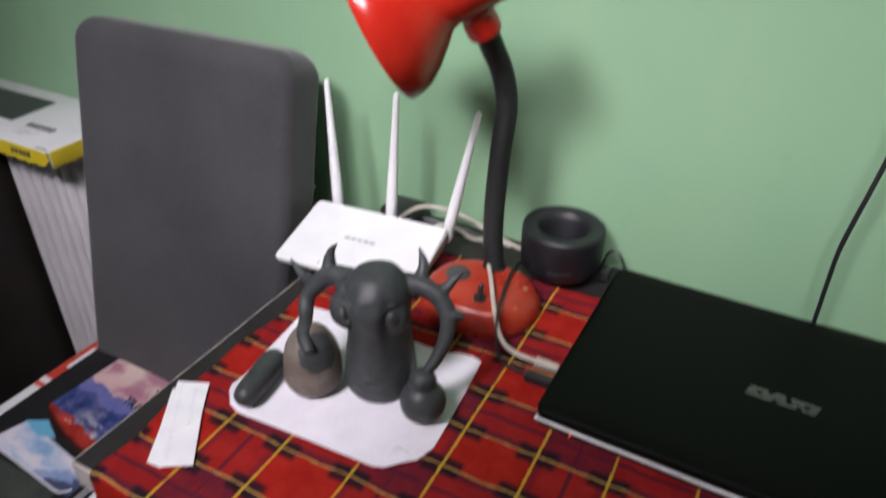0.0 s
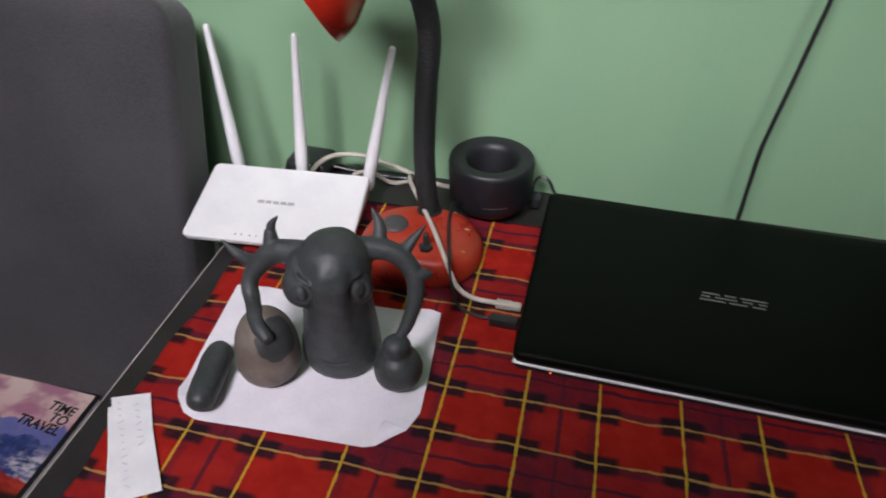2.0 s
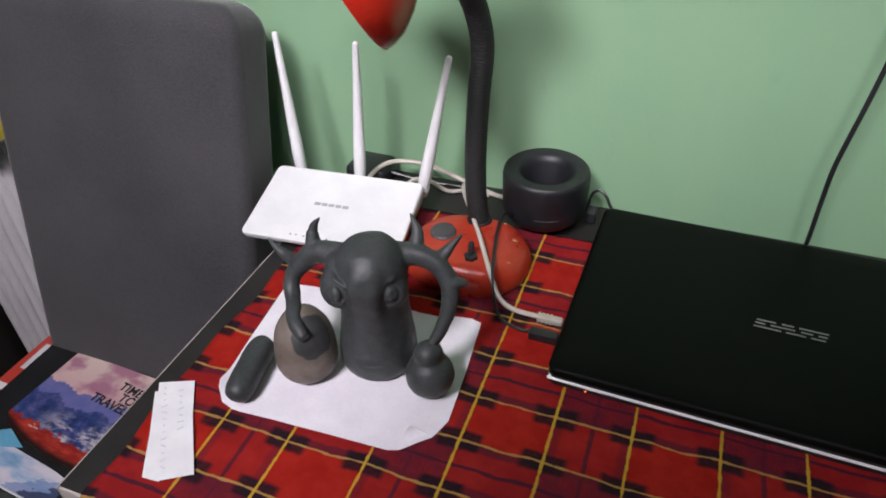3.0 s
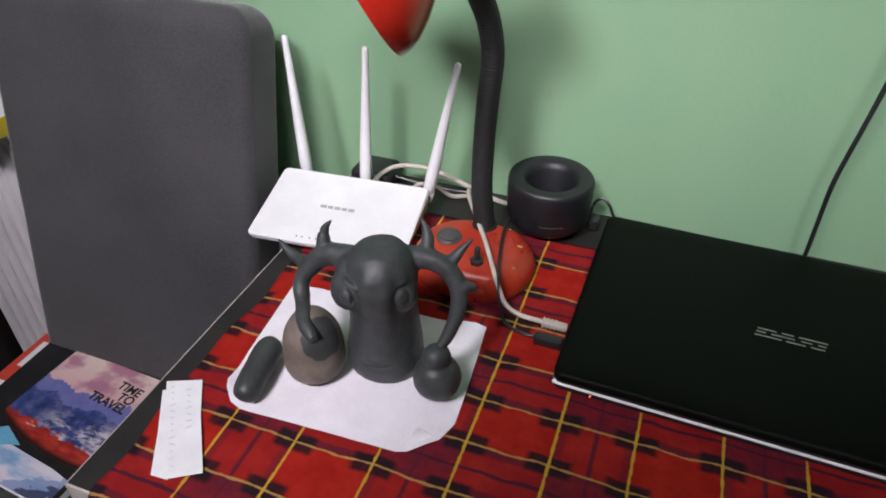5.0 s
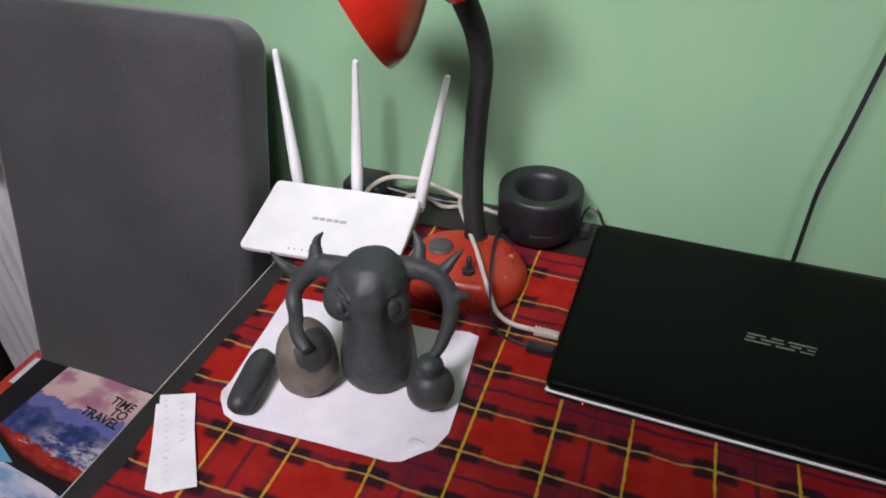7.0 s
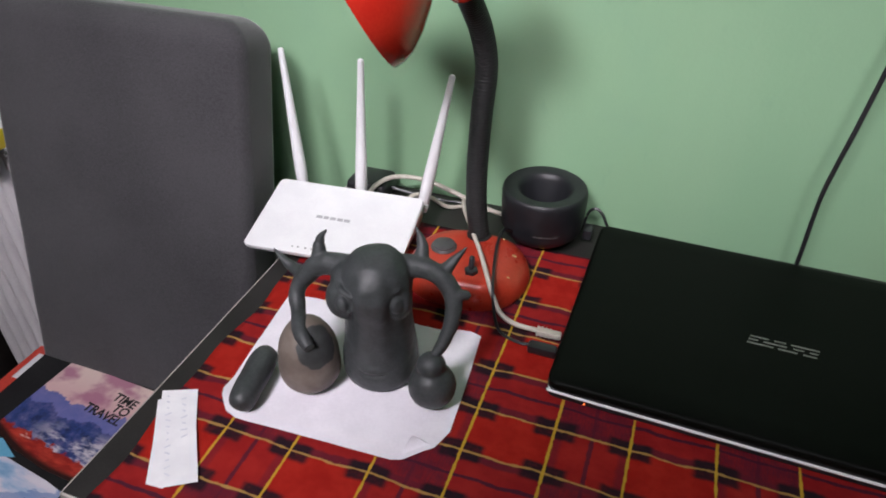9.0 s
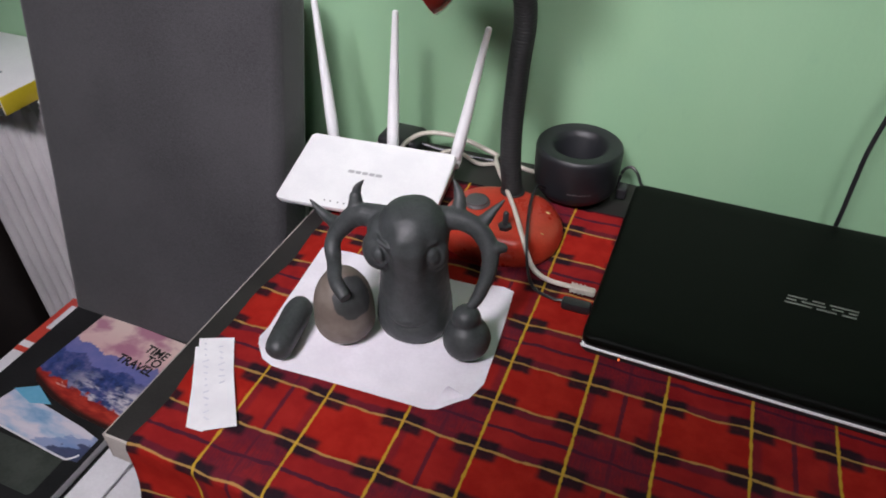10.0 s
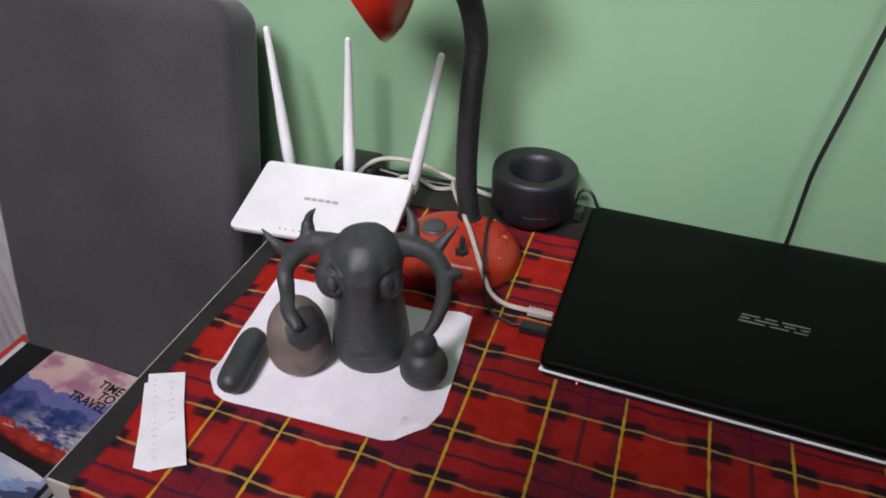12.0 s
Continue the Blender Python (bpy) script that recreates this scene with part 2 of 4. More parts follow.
RED_BASE = speckled("worn_red_plastic", (0.33, 0.022, 0.011), (0.44, 0.045, 0.022), 0.3, big=45, fine=400, bump=0.1, vary=0.2)
CHIP = speckled("chipped_paint", (0.45, 0.30, 0.12), (0.6, 0.45, 0.2), 0.6, bump=0)
RUBBER = speckled("black_ribbed_rubber", (0.011, 0.012, 0.012), (0.020, 0.021, 0.021), 0.58, bump=0.1, spec=0.35)
BLACK_PLASTIC = speckled("black_plastic", (0.012, 0.012, 0.014), (0.024, 0.024, 0.027), 0.38, big=60, fine=600, bump=0.08, vary=0.15)
SPEAKER_SHELL = speckled("matt_blue_black_plastic", (0.0085, 0.0092, 0.0112), (0.0140, 0.0150, 0.0180), 0.48, big=60, fine=900, bump=0.08, vary=0.15)
BLACK_HOLE = speckled("black_inner_plastic", (0.008, 0.008, 0.009), (0.014, 0.014, 0.016), 0.45, bump=0.05)
GREY_PLASTIC = speckled("dark_grey_plastic", (0.05, 0.05, 0.052), (0.085, 0.083, 0.083), 0.45, bump=0.1)
CABLE_WHITE = speckled("off_white_cable", (0.44, 0.40, 0.34), (0.55, 0.51, 0.45), 0.45, big=90, bump=0.05)
LID = speckled("black_textured_lid", (0.0022, 0.0030, 0.0022), (0.0045, 0.0055, 0.0045), 0.45, big=9, fine=900, bump=0.06, spec=0.06, vary=0.2)
# near-white without metal: the trim's glint is put into the base colour
SILVER = speckled("silver_with_painted_glint", (0.90, 0.90, 0.92), (0.95, 0.95, 0.96), 0.3, metal=0.0, big=60, bump=0.02, vary=0.08)
LOGO_METAL = speckled("dull_chrome", (0.13, 0.14, 0.125), (0.19, 0.20, 0.18), 0.36, metal=0.4, bump=0)
RADIATOR = speckled("white_radiator_enamel", (0.62, 0.60, 0.62), (0.72, 0.70, 0.71), 0.4, bump=0.04)
BOX_WHITE = speckled("white_printed_card", (0.66, 0.66, 0.68), (0.74, 0.74, 0.75), 0.42, bump=0.03)
BOX_YELLOW = speckled("yellow_printed_card", (0.68, 0.52, 0.02), (0.75, 0.60, 0.04), 0.42, bump=0.03)
BOX_DARK = speckled("dark_print_and_gap_shade", (0.03, 0.035, 0.037), (0.06, 0.065, 0.068), 0.35, bump=0)
COVER = speckled("black_book_cover", (0.009, 0.009, 0.010), (0.017, 0.017, 0.018), 0.5, bump=0.06, spec=0.25)
COVER_GREY = speckled("grey_green_print", (0.030, 0.036, 0.031), (0.060, 0.068, 0.060), 0.3, big=35, bump=0)
PAGES = speckled("white_book_pages", (0.62, 0.61, 0.64), (0.74, 0.73, 0.76), 0.7, bump=0.1)
RED_PRINT = speckled("red_print", (0.45, 0.04, 0.025), (0.55, 0.06, 0.04), 0.4, bump=0)
BLUE_PRINT = speckled("blue_print", (0.03, 0.18, 0.48), (0.08, 0.30, 0.6), 0.4, bump=0)
CYAN_PRINT = speckled("cyan_print", (0.10, 0.35, 0.52), (0.16, 0.42, 0.6), 0.4, bump=0)
TRAVEL = travel_picture()
SKYPIC = sky_picture()
CEILING = speckled("white_ceiling_paint", (0.74, 0.74, 0.72), (0.8, 0.8, 0.78), 0.8, big=3, fine=150, bump=0.1)
FLOOR = speckled("dark_brown_laminate_floor", (0.05, 0.032, 0.022), (0.09, 0.06, 0.042), 0.45, big=8, fine=90, bump=0.1)
DARK_CLOTH = fabric("black_bag_cloth", (0.010, 0.011, 0.010), (0.018, 0.019, 0.018))
DARK_WOOD = speckled("near_black_wood", (0.012, 0.009, 0.008), (0.024, 0.018, 0.015), 0.5, big=12, bump=0.1)


def glowing(name, colour, strength):
    n = Nodes(name)
    n.colour(colour)
    n.put(n.bsdf.inputs["Emission Color"], colour)
    n.bsdf.inputs["Emission Strength"].default_value = strength
    return n.mat


LED = glowing("orange_led", (1.0, 0.20, 0.05), 1.2)
DIFFUSER = glowing("lamp_diffuser", (0.985, 0.92, 1.0), 2.7)


# ---- mesh helpers ----
def finish(bm, name, material, smooth=True):
    me = bpy.data.meshes.new(name)
    bmesh.ops.recalc_face_normals(bm, faces=bm.faces[:])
    bm.to_mesh(me)
    bm.free()
    for m in material if isinstance(material, (list, tuple)) else [material]:
        me.materials.append(m)
    if smooth:
        for p in me.polygons:
            p.use_smooth = True
        me.set_sharp_from_angle(angle=radians(38))
    return me


def part(name, bm, material, parent, label=""):
    """One mesh under a thing or under a part. The mesh is made in world metres."""
    ob = new(name, finish(bm, name, material))
    ob.parent = parent
    if parent.type == "EMPTY":
        ob.matrix_parent_inverse = Matrix.Translation(-parent.location)
    return tagged(ob, label) if label else ob


def thing(name, at, label, category, group="", kind=""):
    ob = new(name)
    ob.location = at
    ob.empty_display_size = 0.02
    return tagged(ob, label, category, group, kind)


def single(name, bm, material, label, category, group="", kind=""):
    return tagged(new(name, finish(bm, name, material)), label, category, group, kind)


def box(bm, lo, hi, bevel=0.0, segments=2, turn=None):
    """A block from lo to hi, its edges rounded; turn: a matrix laid over it."""
    lo, hi = Vector(lo), Vector(hi)
    made = bmesh.ops.create_cube(bm, size=1.0, matrix=Matrix.Translation((lo + hi) / 2) @ Matrix.Diagonal((*(hi - lo), 1)))["verts"]
    if bevel:
        edges = list({e for v in made for e in v.link_edges})
        made = bmesh.ops.bevel(bm, geom=edges, offset=bevel, segments=segments, profile=0.5, affect="EDGES")["verts"]
        made = list({v for v in made} | set())
    if turn is not None:
        todo, seen = list(made), set(made)
        while todo:
            for e in todo.pop().link_edges:
                for v in e.verts:
                    if v not in seen:
                        seen.add(v), todo.append(v)
        bmesh.ops.transform(bm, matrix=turn, verts=list(seen))
    return bm


def lathe(bm, profile, at=(0, 0, 0), turn=None, sides=40, closed=False):
    """Turns rows of (radius, height) round z."""
    m = Matrix.Translation(at) @ (turn or Matrix())
    rings = []
    for r, z in profile:
        if r < 1e-6:
            rings.append([bm.verts.new(m @ Vector((0, 0, z)))])
        else:
            rings.append([bm.verts.new(m @ Vector((r * math.cos(a), r * math.sin(a), z))) for a in (2 * math.pi * k / sides for k in range(sides))])
    pairs = list(zip(rings, rings[1:])) + ([(rings[-1], rings[0])] if closed else [])
    for a, b in pairs:
        for k in range(sides):
            q = [a[k % len(a)], a[(k + 1) % len(a)], b[(k + 1) % len(b)], b[k % len(b)]]
            q = list(dict.fromkeys(q))
            if len(q) > 2:
                bm.faces.new(q)
    return bm


def smooth_path(points, per=8):
    """Catmull-Rom through the points; every point may carry more values than three."""
    p = [np.array(q, float) for q in points]
    p = [2 * p[0] - p[1]] + p + [2 * p[-1] - p[-2]]
    out = []
    for a, b, c, d in zip(p, p[1:], p[2:], p[3:]):
        for k in range(per):
            t = k / per
            out.append(0.5 * (2 * b + (c - a) * t + (2 * a - 5 * b + 4 * c - d) * t * t + (3 * b - a - 3 * c + d) * t**3))
    out.append(p[-2])
    return out


def tube(bm, points, radius=None, sides=12, per=8, ripple=None, round_ends=True):
    """A tube along points of (x, y, z) or (x, y, z, radius)."""
    pts = [tuple(q) if len(q) == 4 else (*q, radius) for q in points]
    line = smooth_path(pts, per)
    if ripple:
        dense, pitch, depth = [], *ripple
        lens = [0.0]
        for a, b in zip(line, line[1:]):
            lens.append(lens[-1] + float(np.linalg.norm(b[:3] - a[:3])))
        steps = int(lens[-1] / pitch * 4)
        for k in range(steps + 1):
            s = lens[-1] * k / steps
            q = np.array([np.interp(s, lens, [l[i] for l in line]) for i in range(4)])
            q[3] -= depth * (0.5 + 0.5 * math.cos(math.pi * k / 2))
            dense.append(q)
        line = dense
    up, rings = Vector((0.13, 0.31, 0.94)), []
    n = len(line)
    for k, q in enumerate(line):
        d = Vector([float(w) for w in line[min(k + 1, n - 1)][:3] - line[max(k - 1, 0)][:3]])
        d.normalize()
        x = d.cross(up)
        if x.length < 0.1:
            x = d.cross(Vector((1, 0, 0)))
        x.normalize()
        y = d.cross(x)
        c, r = Vector([float(w) for w in q[:3]]), max(float(q[3]), 1e-5)
        rings.append([bm.verts.new(c + r * (math.cos(a) * x + math.sin(a) * y)) for a in (2 * math.pi * i / sides for i in range(sides))])
    for a, b in zip(rings, rings[1:]):
        for i in range(sides):
            bm.faces.new((a[i], a[(i + 1) % sides], b[(i + 1) % sides], b[i]))
    bm.faces.new(rings[0][::-1]), bm.faces.new(rings[-1])
    return bm


def ball(bm, at, size, turn=None, u=20, v=14):
    m = Matrix.Translation(at) @ (turn or Matrix()) @ Matrix.Diagonal((*size, 1))
    bmesh.ops.create_uvsphere(bm, u_segments=u, v_segments=v, radius=1.0, matrix=m)
    return bm


def plate(bm, outline, z0, z1):
    """An upright-sided plate over an outline of (x, y)."""
    lo = [bm.verts.new((x, y, z0)) for x, y in outline]
    hi = [bm.verts.new((x, y, z1)) for x, y in outline]
    bm.faces.new(lo[::-1]), bm.faces.new(hi)
    for k in range(len(lo)):
        j = (k + 1) % len(lo)
        bm.faces.new((lo[k], lo[j], hi[j], hi[k]))
    return bm


def rounded(x0, y0, x1, y1, r, steps=6):
    out = []
    for cx, cy, a0 in ((x1 - r, y1 - r, 0), (x0 + r, y1 - r, 90), (x0 + r, y0 + r, 180), (x1 - r, y0 + r, 270)):
        out += [(cx + r * math.cos(radians(a0 + 90 * k / steps)), cy + r * math.sin(radians(a0 + 90 * k / steps))) for k in range(steps + 1)]
    return out


def uv_flat(me, x0, y0, x1, y1):
    """Lays 0 to 1 over the stretch x0..x1, y0..y1 of a mesh seen from above."""
    layer = me.uv_layers.new(name="UVMap")
    for loop in me.loops:
        c = me.vertices[loop.vertex_index].co
        layer.data[loop.index].uv = ((c.x - x0) / (x1 - x0), (c.y - y0) / (y1 - y0))


def new_bm():
    return bmesh.new()


# ---- the room ----
WALL_Y, TOP = 0.690, 0.750


def slab(name, lo, hi, material, label):
    return single(name, box(new_bm(), lo, hi), material, label, name.split("_")[0], kind="structure")


slab("wall_north", (-2.6, WALL_Y, 0.0), (1.8, WALL_Y + 0.15, 2.6), WALL, "pale green painted plaster wall behind the desk")
slab("wall_west", (-2.75, -2.8, 0.0), (-2.6, WALL_Y + 0.15, 2.6), WALL, "pale green painted plaster side wall")
slab("wall_east", (1.8, -2.8, 0.0), (1.95, WALL_Y + 0.15, 2.6), WALL, "pale green painted plaster side wall")
slab("wall_south", (-2.75, -2.95, 0.0), (1.95, -2.8, 2.6), WALL, "pale green painted plaster wall across the room")
# Both added, unseen: the tall block shades the cloth, the low one extends it.
slab("wall_divider", (-0.08, -0.28, 0.0), (1.8, -0.18, 1.25), CEILING, "plain white low wall, unseen, added beside the shade block")
slab("wall_divider_end", (-0.455, -0.31, 0.0), (-0.08, -0.15, 1.615), CEILING, "plain white tall block, unseen, added to shade the cloth and laptop")
slab("floor", (-2.75, -2.95, -0.1), (1.95, WALL_Y + 0.15, 0.0), FLOOR, "dark brown laminate floor in shade")
slab("ceiling", (-2.75, -2.95, 2.6), (1.95, WALL_Y + 0.15, 2.7), CEILING, "plain white painted ceiling")


def ceiling_lamp(x, y, half):
    t = thing("ceiling_lamp", (x, y, 2.6), "flat square white ceiling lamp, switched on", "lamp", "ceiling lamps")
    bm = new_bm()
    for a, b in (((-1, -1), (1, -0.9)), ((-1, 0.9), (1, 1)), ((-1, -0.9), (-0.9, 0.9)), ((0.9, -0.9), (1, 0.9))):
        box(bm, (x + half * a[0], y + half * a[1], 2.54), (x + half * b[0], y + half * b[1], 2.6))
    part("frame", bm, WHITE_PLASTIC, t)
    part("diffuser", box(new_bm(), (x - half * 0.89, y - half * 0.89, 2.56), (x + half * 0.89, y + half * 0.89, 2.598)), DIFFUSER, t)


for lamp_x, lamp_y, watts in LAMPS:
    ceiling_lamp(lamp_x, lamp_y, 0.31)


# ---- desk and cloth ----
def desk():
    t = thing("desk", (0.1, 0.45, 0), "black-brown desk with pale edge banding, partly under a tartan cloth", "desk")
    x0, x1, y0, y1 = -0.600, 0.95, 0.228, 0.688
    part("tabletop", box(new_bm(), (x0 + 0.0010, y0 + 0.0015, TOP - 0.026), (x1, y1, TOP), 0.0008), TABLE_DARK, t)
    bm = new_bm()
    box(bm, (x0, y0 - 0.0005, TOP - 0.0262), (x0 + 0.0009, y1, TOP - 0.0004))
    part("edge_band", bm, TABLE_EDGE, t, "thin pale edge band")
    bm = new_bm()
    box(bm, (x0 + 0.0016, y0 - 0.0005, TOP - 0.0262), (x1, y0 + 0.0013, TOP - 0.0008))
    part("edge_band", bm, TABLE_EDGE, t, "thin pale edge band")
    part("side_panel", box(new_bm(), (x0 + 0.03, y0 + 0.03, 0.0), (x0 + 0.05, y1 - 0.01, TOP - 0.0265), 0.001), TABLE_DARK, t)
    part("side_panel", box(new_bm(), (x1 - 0.05, y0 + 0.03, 0.0), (x1 - 0.03, y1 - 0.01, TOP - 0.0265), 0.001), TABLE_DARK, t)
    part("back_panel", box(new_bm(), (x0 + 0.052, y1 - 0.05, 0.25), (x1 - 0.052, y1 - 0.03, TOP - 0.0265), 0.001), TABLE_DARK, t)
    part("shelf", box(new_bm(), (x0 + 0.0505, y0 + 0.03, 0.575), (x1 - 0.0505, y1 - 0.06, 0.595), 0.001), TABLE_DARK, t)


desk()


def tablecloth():
    """The cloth lies on the top, bends over its front edge and hangs a hand's width."""
    x0, x1, back, edge, hang, r = -0.5785, 0.93, 0.621, 0.228, 0.047, 0.007
    z = TOP + 0.0022
    flat = [(y, z) for y in np.linspace(back, edge + 0.004, 84)]
    rows = [(y, zz, y) for y, zz in flat]
    arc = edge + 0.004
    for k in range(1, 7):
        a = math.pi / 2 * k / 6
        rows.append((edge + 0.004 - r * math.sin(a), z - r + r * math.cos(a), arc - r * a))
    s = arc - r * math.pi / 2
    for k in range(1, 9):
        d = hang * k / 8
        rows.append((edge - 0.003 - 0.008 * (d / hang) ** 2, z - r - d, s - d))
    bm, cols = new_bm(), np.linspace(x0, x1, 260)
    uv = bm.loops.layers.uv.new("UVMap")
    grid, flatuv = [], {}
    for j, (y, zz, v) in enumerate(rows):
        line = []
        for x in cols:
            w = noise.noise(Vector((x * 9, v * 9, 0.3))) * 0.0012 + noise.noise(Vector((x * 28, v * 16, 2.0))) * 0.0006
            ridge = math.exp(-((v - 0.352 + 0.010 * math.sin(x * 14)) / 0.006) ** 2) * 0.0022 * max(0.0, min(1.0, (x + 0.36) * 9))
            left = 0.0022 * math.sin(v * 31) + 0.0015 * math.sin(v * 73 + 1) if x == cols[0] else 0.0
            hangs = max(0.0, arc - v) / hang
            p = Vector((x + left + 0.004 * hangs, y - 0.004 * hangs * math.sin(x * 38) + 0.0015 * math.sin(x * 23) * (j == 0), zz + abs(w) * (1 - min(1, hangs)) + ridge))
            vert = bm.verts.new(p)
            flatuv[vert] = (x, v + 0.0062 * math.exp(-(((v - 0.425) / 0.105) ** 2)))
            line.append(vert)
        grid.append(line)
    for a, b in zip(grid, grid[1:]):
        for k in range(len(cols) - 1):
            f = bm.faces.new((a[k], b[k], b[k + 1], a[k + 1]))
            for loop in f.loops:
                loop[uv].uv = flatuv[loop.vert]
    ob = single("tablecloth", bm, TARTAN, "red tartan tablecloth with yellow and navy lines on the desk", "tablecloth")
    thick = ob.modifiers.new("thickness", "SOLIDIFY")
    thick.thickness, thick.offset = 0.0012, -1.0


tablecloth()
CLOTH = TOP + 0.0032


def crumpled_paper():
    bm = ball(new_bm(), (-0.452, 0.285, 0.616), (0.014, 0.012, 0.020), None, 14, 10)
    for v in bm.verts:
        v.co += 0.006 * noise.noise_vector(v.co * 60)
    single("crumpled_paper", bm, PAPER, "small crumpled white paper on the shelf under the desk", "paper")


crumpled_paper()


# ---- chair with books ----
def chair():
    t = thing("upholstered_chair", (-0.81, 0.33, 0), "tall dark grey upholstered dining chair beside the desk", "chair")
    xl, xr = -0.996, -0.656
    # backrest: leans back, softly padded
    bm = new_bm()
    foot, head = Vector((0, 0.478, 0.44)), Vector((0, 0.594, 0.957))
    along = (head - foot).normalized()
    out = Vector((0, -along.z, along.y))
    length, depth, wide = (head - foot).length, 0.060, (xr - xl)
    sec = rounded(-wide / 2, 0.0, wide / 2, depth, 0.013, 8)
    rings, crown = [], 0.031
    heights = list(np.linspace(0, length - crown, 24)) + [length - crown + crown * math.sin(math.pi / 2 * q / 8) for q in range(1, 9)]
    for k in heights:
        k = float(k)
        s = k / length
        inset = 0.0
        if k > length - crown:
            inset = crown - math.sqrt(max(0.0, crown**2 - (k - length + crown) ** 2))
        ring = []
        for x, d in sec:
            f = 1 - 2 * inset / wide
            dd = depth / 2 + (d - depth / 2) * (1 - 1.2 * inset / depth)
            puff = 0.006 * (1 - (2 * x / wide) ** 2) * math.sin(math.pi * s) * (1 if d < depth / 2 else 0)
            puff += 0.0015 * noise.noise(Vector((x * 12, k * 10, 0)))
            ring.append(bm.verts.new(foot + along * k + Vector(((xl + xr) / 2 + x * f, 0, 0)) + out * (puff - dd)))
        rings.append(ring)
    n = len(sec)
    for a, b in zip(rings, rings[1:]):
        for k in range(n):
            bm.faces.new((a[k], a[(k + 1) % n], b[(k + 1) % n], b[k]))
    bm.faces.new(rings[0][::-1]), bm.faces.new(rings[-1])
    part("backrest", bm, CHAIR, t)
    bm = box(new_bm(), (xl - 0.03, 0.075, 0.385), (xr - 0.003, 0.500, 0.455), 0.018, 4)
    part("seat", bm, CHAIR, t)
    for x in (xl + 0.0, xr - 0.045):
        for y in (0.10, 0.50):
            part("leg", box(new_bm(), (x, y, 0.0), (x + 0.04, y + 0.04, 0.388), 0.004), DARK_WOOD, t)


chair()
SEAT = 0.455


def lower_book():
    t = thing("thick_book", (-0.88, 0.36, SEAT), "thick white book with a red cover edge on the chair seat", "book")
    part("page_block", box(new_bm(), (-1.022, 0.228, SEAT + 0.003), (-0.765, 0.512, SEAT + 0.025), 0.001), PAGES, t)
    part("cover", box(new_bm(), (-1.027, 0.224, SEAT + 0.025), (-0.760, 0.516, SEAT + 0.0272), 0.0008), PAGES, t)
    part("cover", box(new_bm(), (-1.027, 0.224, SEAT), (-0.760, 0.516, SEAT + 0.003), 0.0008), COVER, t)
    z = SEAT + 0.0273
    part("cover_print", box(new_bm(), (-1.0265, 0.410, z), (-0.99, 0.515, z + 0.0003)), RED_PRINT, t, "red printed cover edge")
    part("cover_print", box(new_bm(), (-1.0165, 0.455, z + 0.0003), (-1.007, 0.502, z + 0.0006)), PAGES, t, "white band on the cover edge")
    part("cover_print", box(new_bm(), (-1.0265, 0.418, z + 0.0003), (-0.995, 0.428, z + 0.0006)), PAGES, t, "white band on the cover edge")


lower_book()


def white_book():
    t = thing("white_book", (-0.74, 0.28, SEAT), "white paperback with a blue corner on the chair seat", "book")
    turn = Matrix.Translation((-0.728, 0.290, 0)) @ pose(0, 0, 0, 0, 0, 8)
    for k, (mat, hi, grow) in enumerate(((BLUE_PRINT, 0.002, 0.001), (PAGES, 0.019, 0.0), (PAGES, 0.021, 0.001))):
        lo = (0.0, 0.002, 0.019)[k]
        part(("cover", "page_block", "cover")[k], box(new_bm(), (-0.035 - grow, -0.08 - grow, SEAT + lo), (0.035 + grow, 0.08 + grow, SEAT + hi), 0.0004, 1, turn), mat, t)
    part("label", box(new_bm(), (0.004, -0.0825, SEAT + 0.002), (0.036, -0.0812, SEAT + 0.018), 0, 1, turn), BLUE_PRINT, t, "bright blue print")


white_book()
NB0 = SEAT + 0.0277


def text_mesh(body, size, align="LEFT", spacing=0.8):
    cu = bpy.data.curves.new("lettering", "FONT")
    cu.body, cu.size, cu.align_x, cu.space_line, cu.extrude = body, size, align, spacing, 0.0001
    cu.offset = size * 0.026
    ob = bpy.data.objects.new("lettering", cu)
    scene.collection.objects.link(ob)
    me = bpy.data.meshes.new_from_object(ob.evaluated_get(bpy.context.evaluated_depsgraph_get()))
    bpy.data.objects.remove(ob)
    bpy.data.curves.remove(cu)
    return me


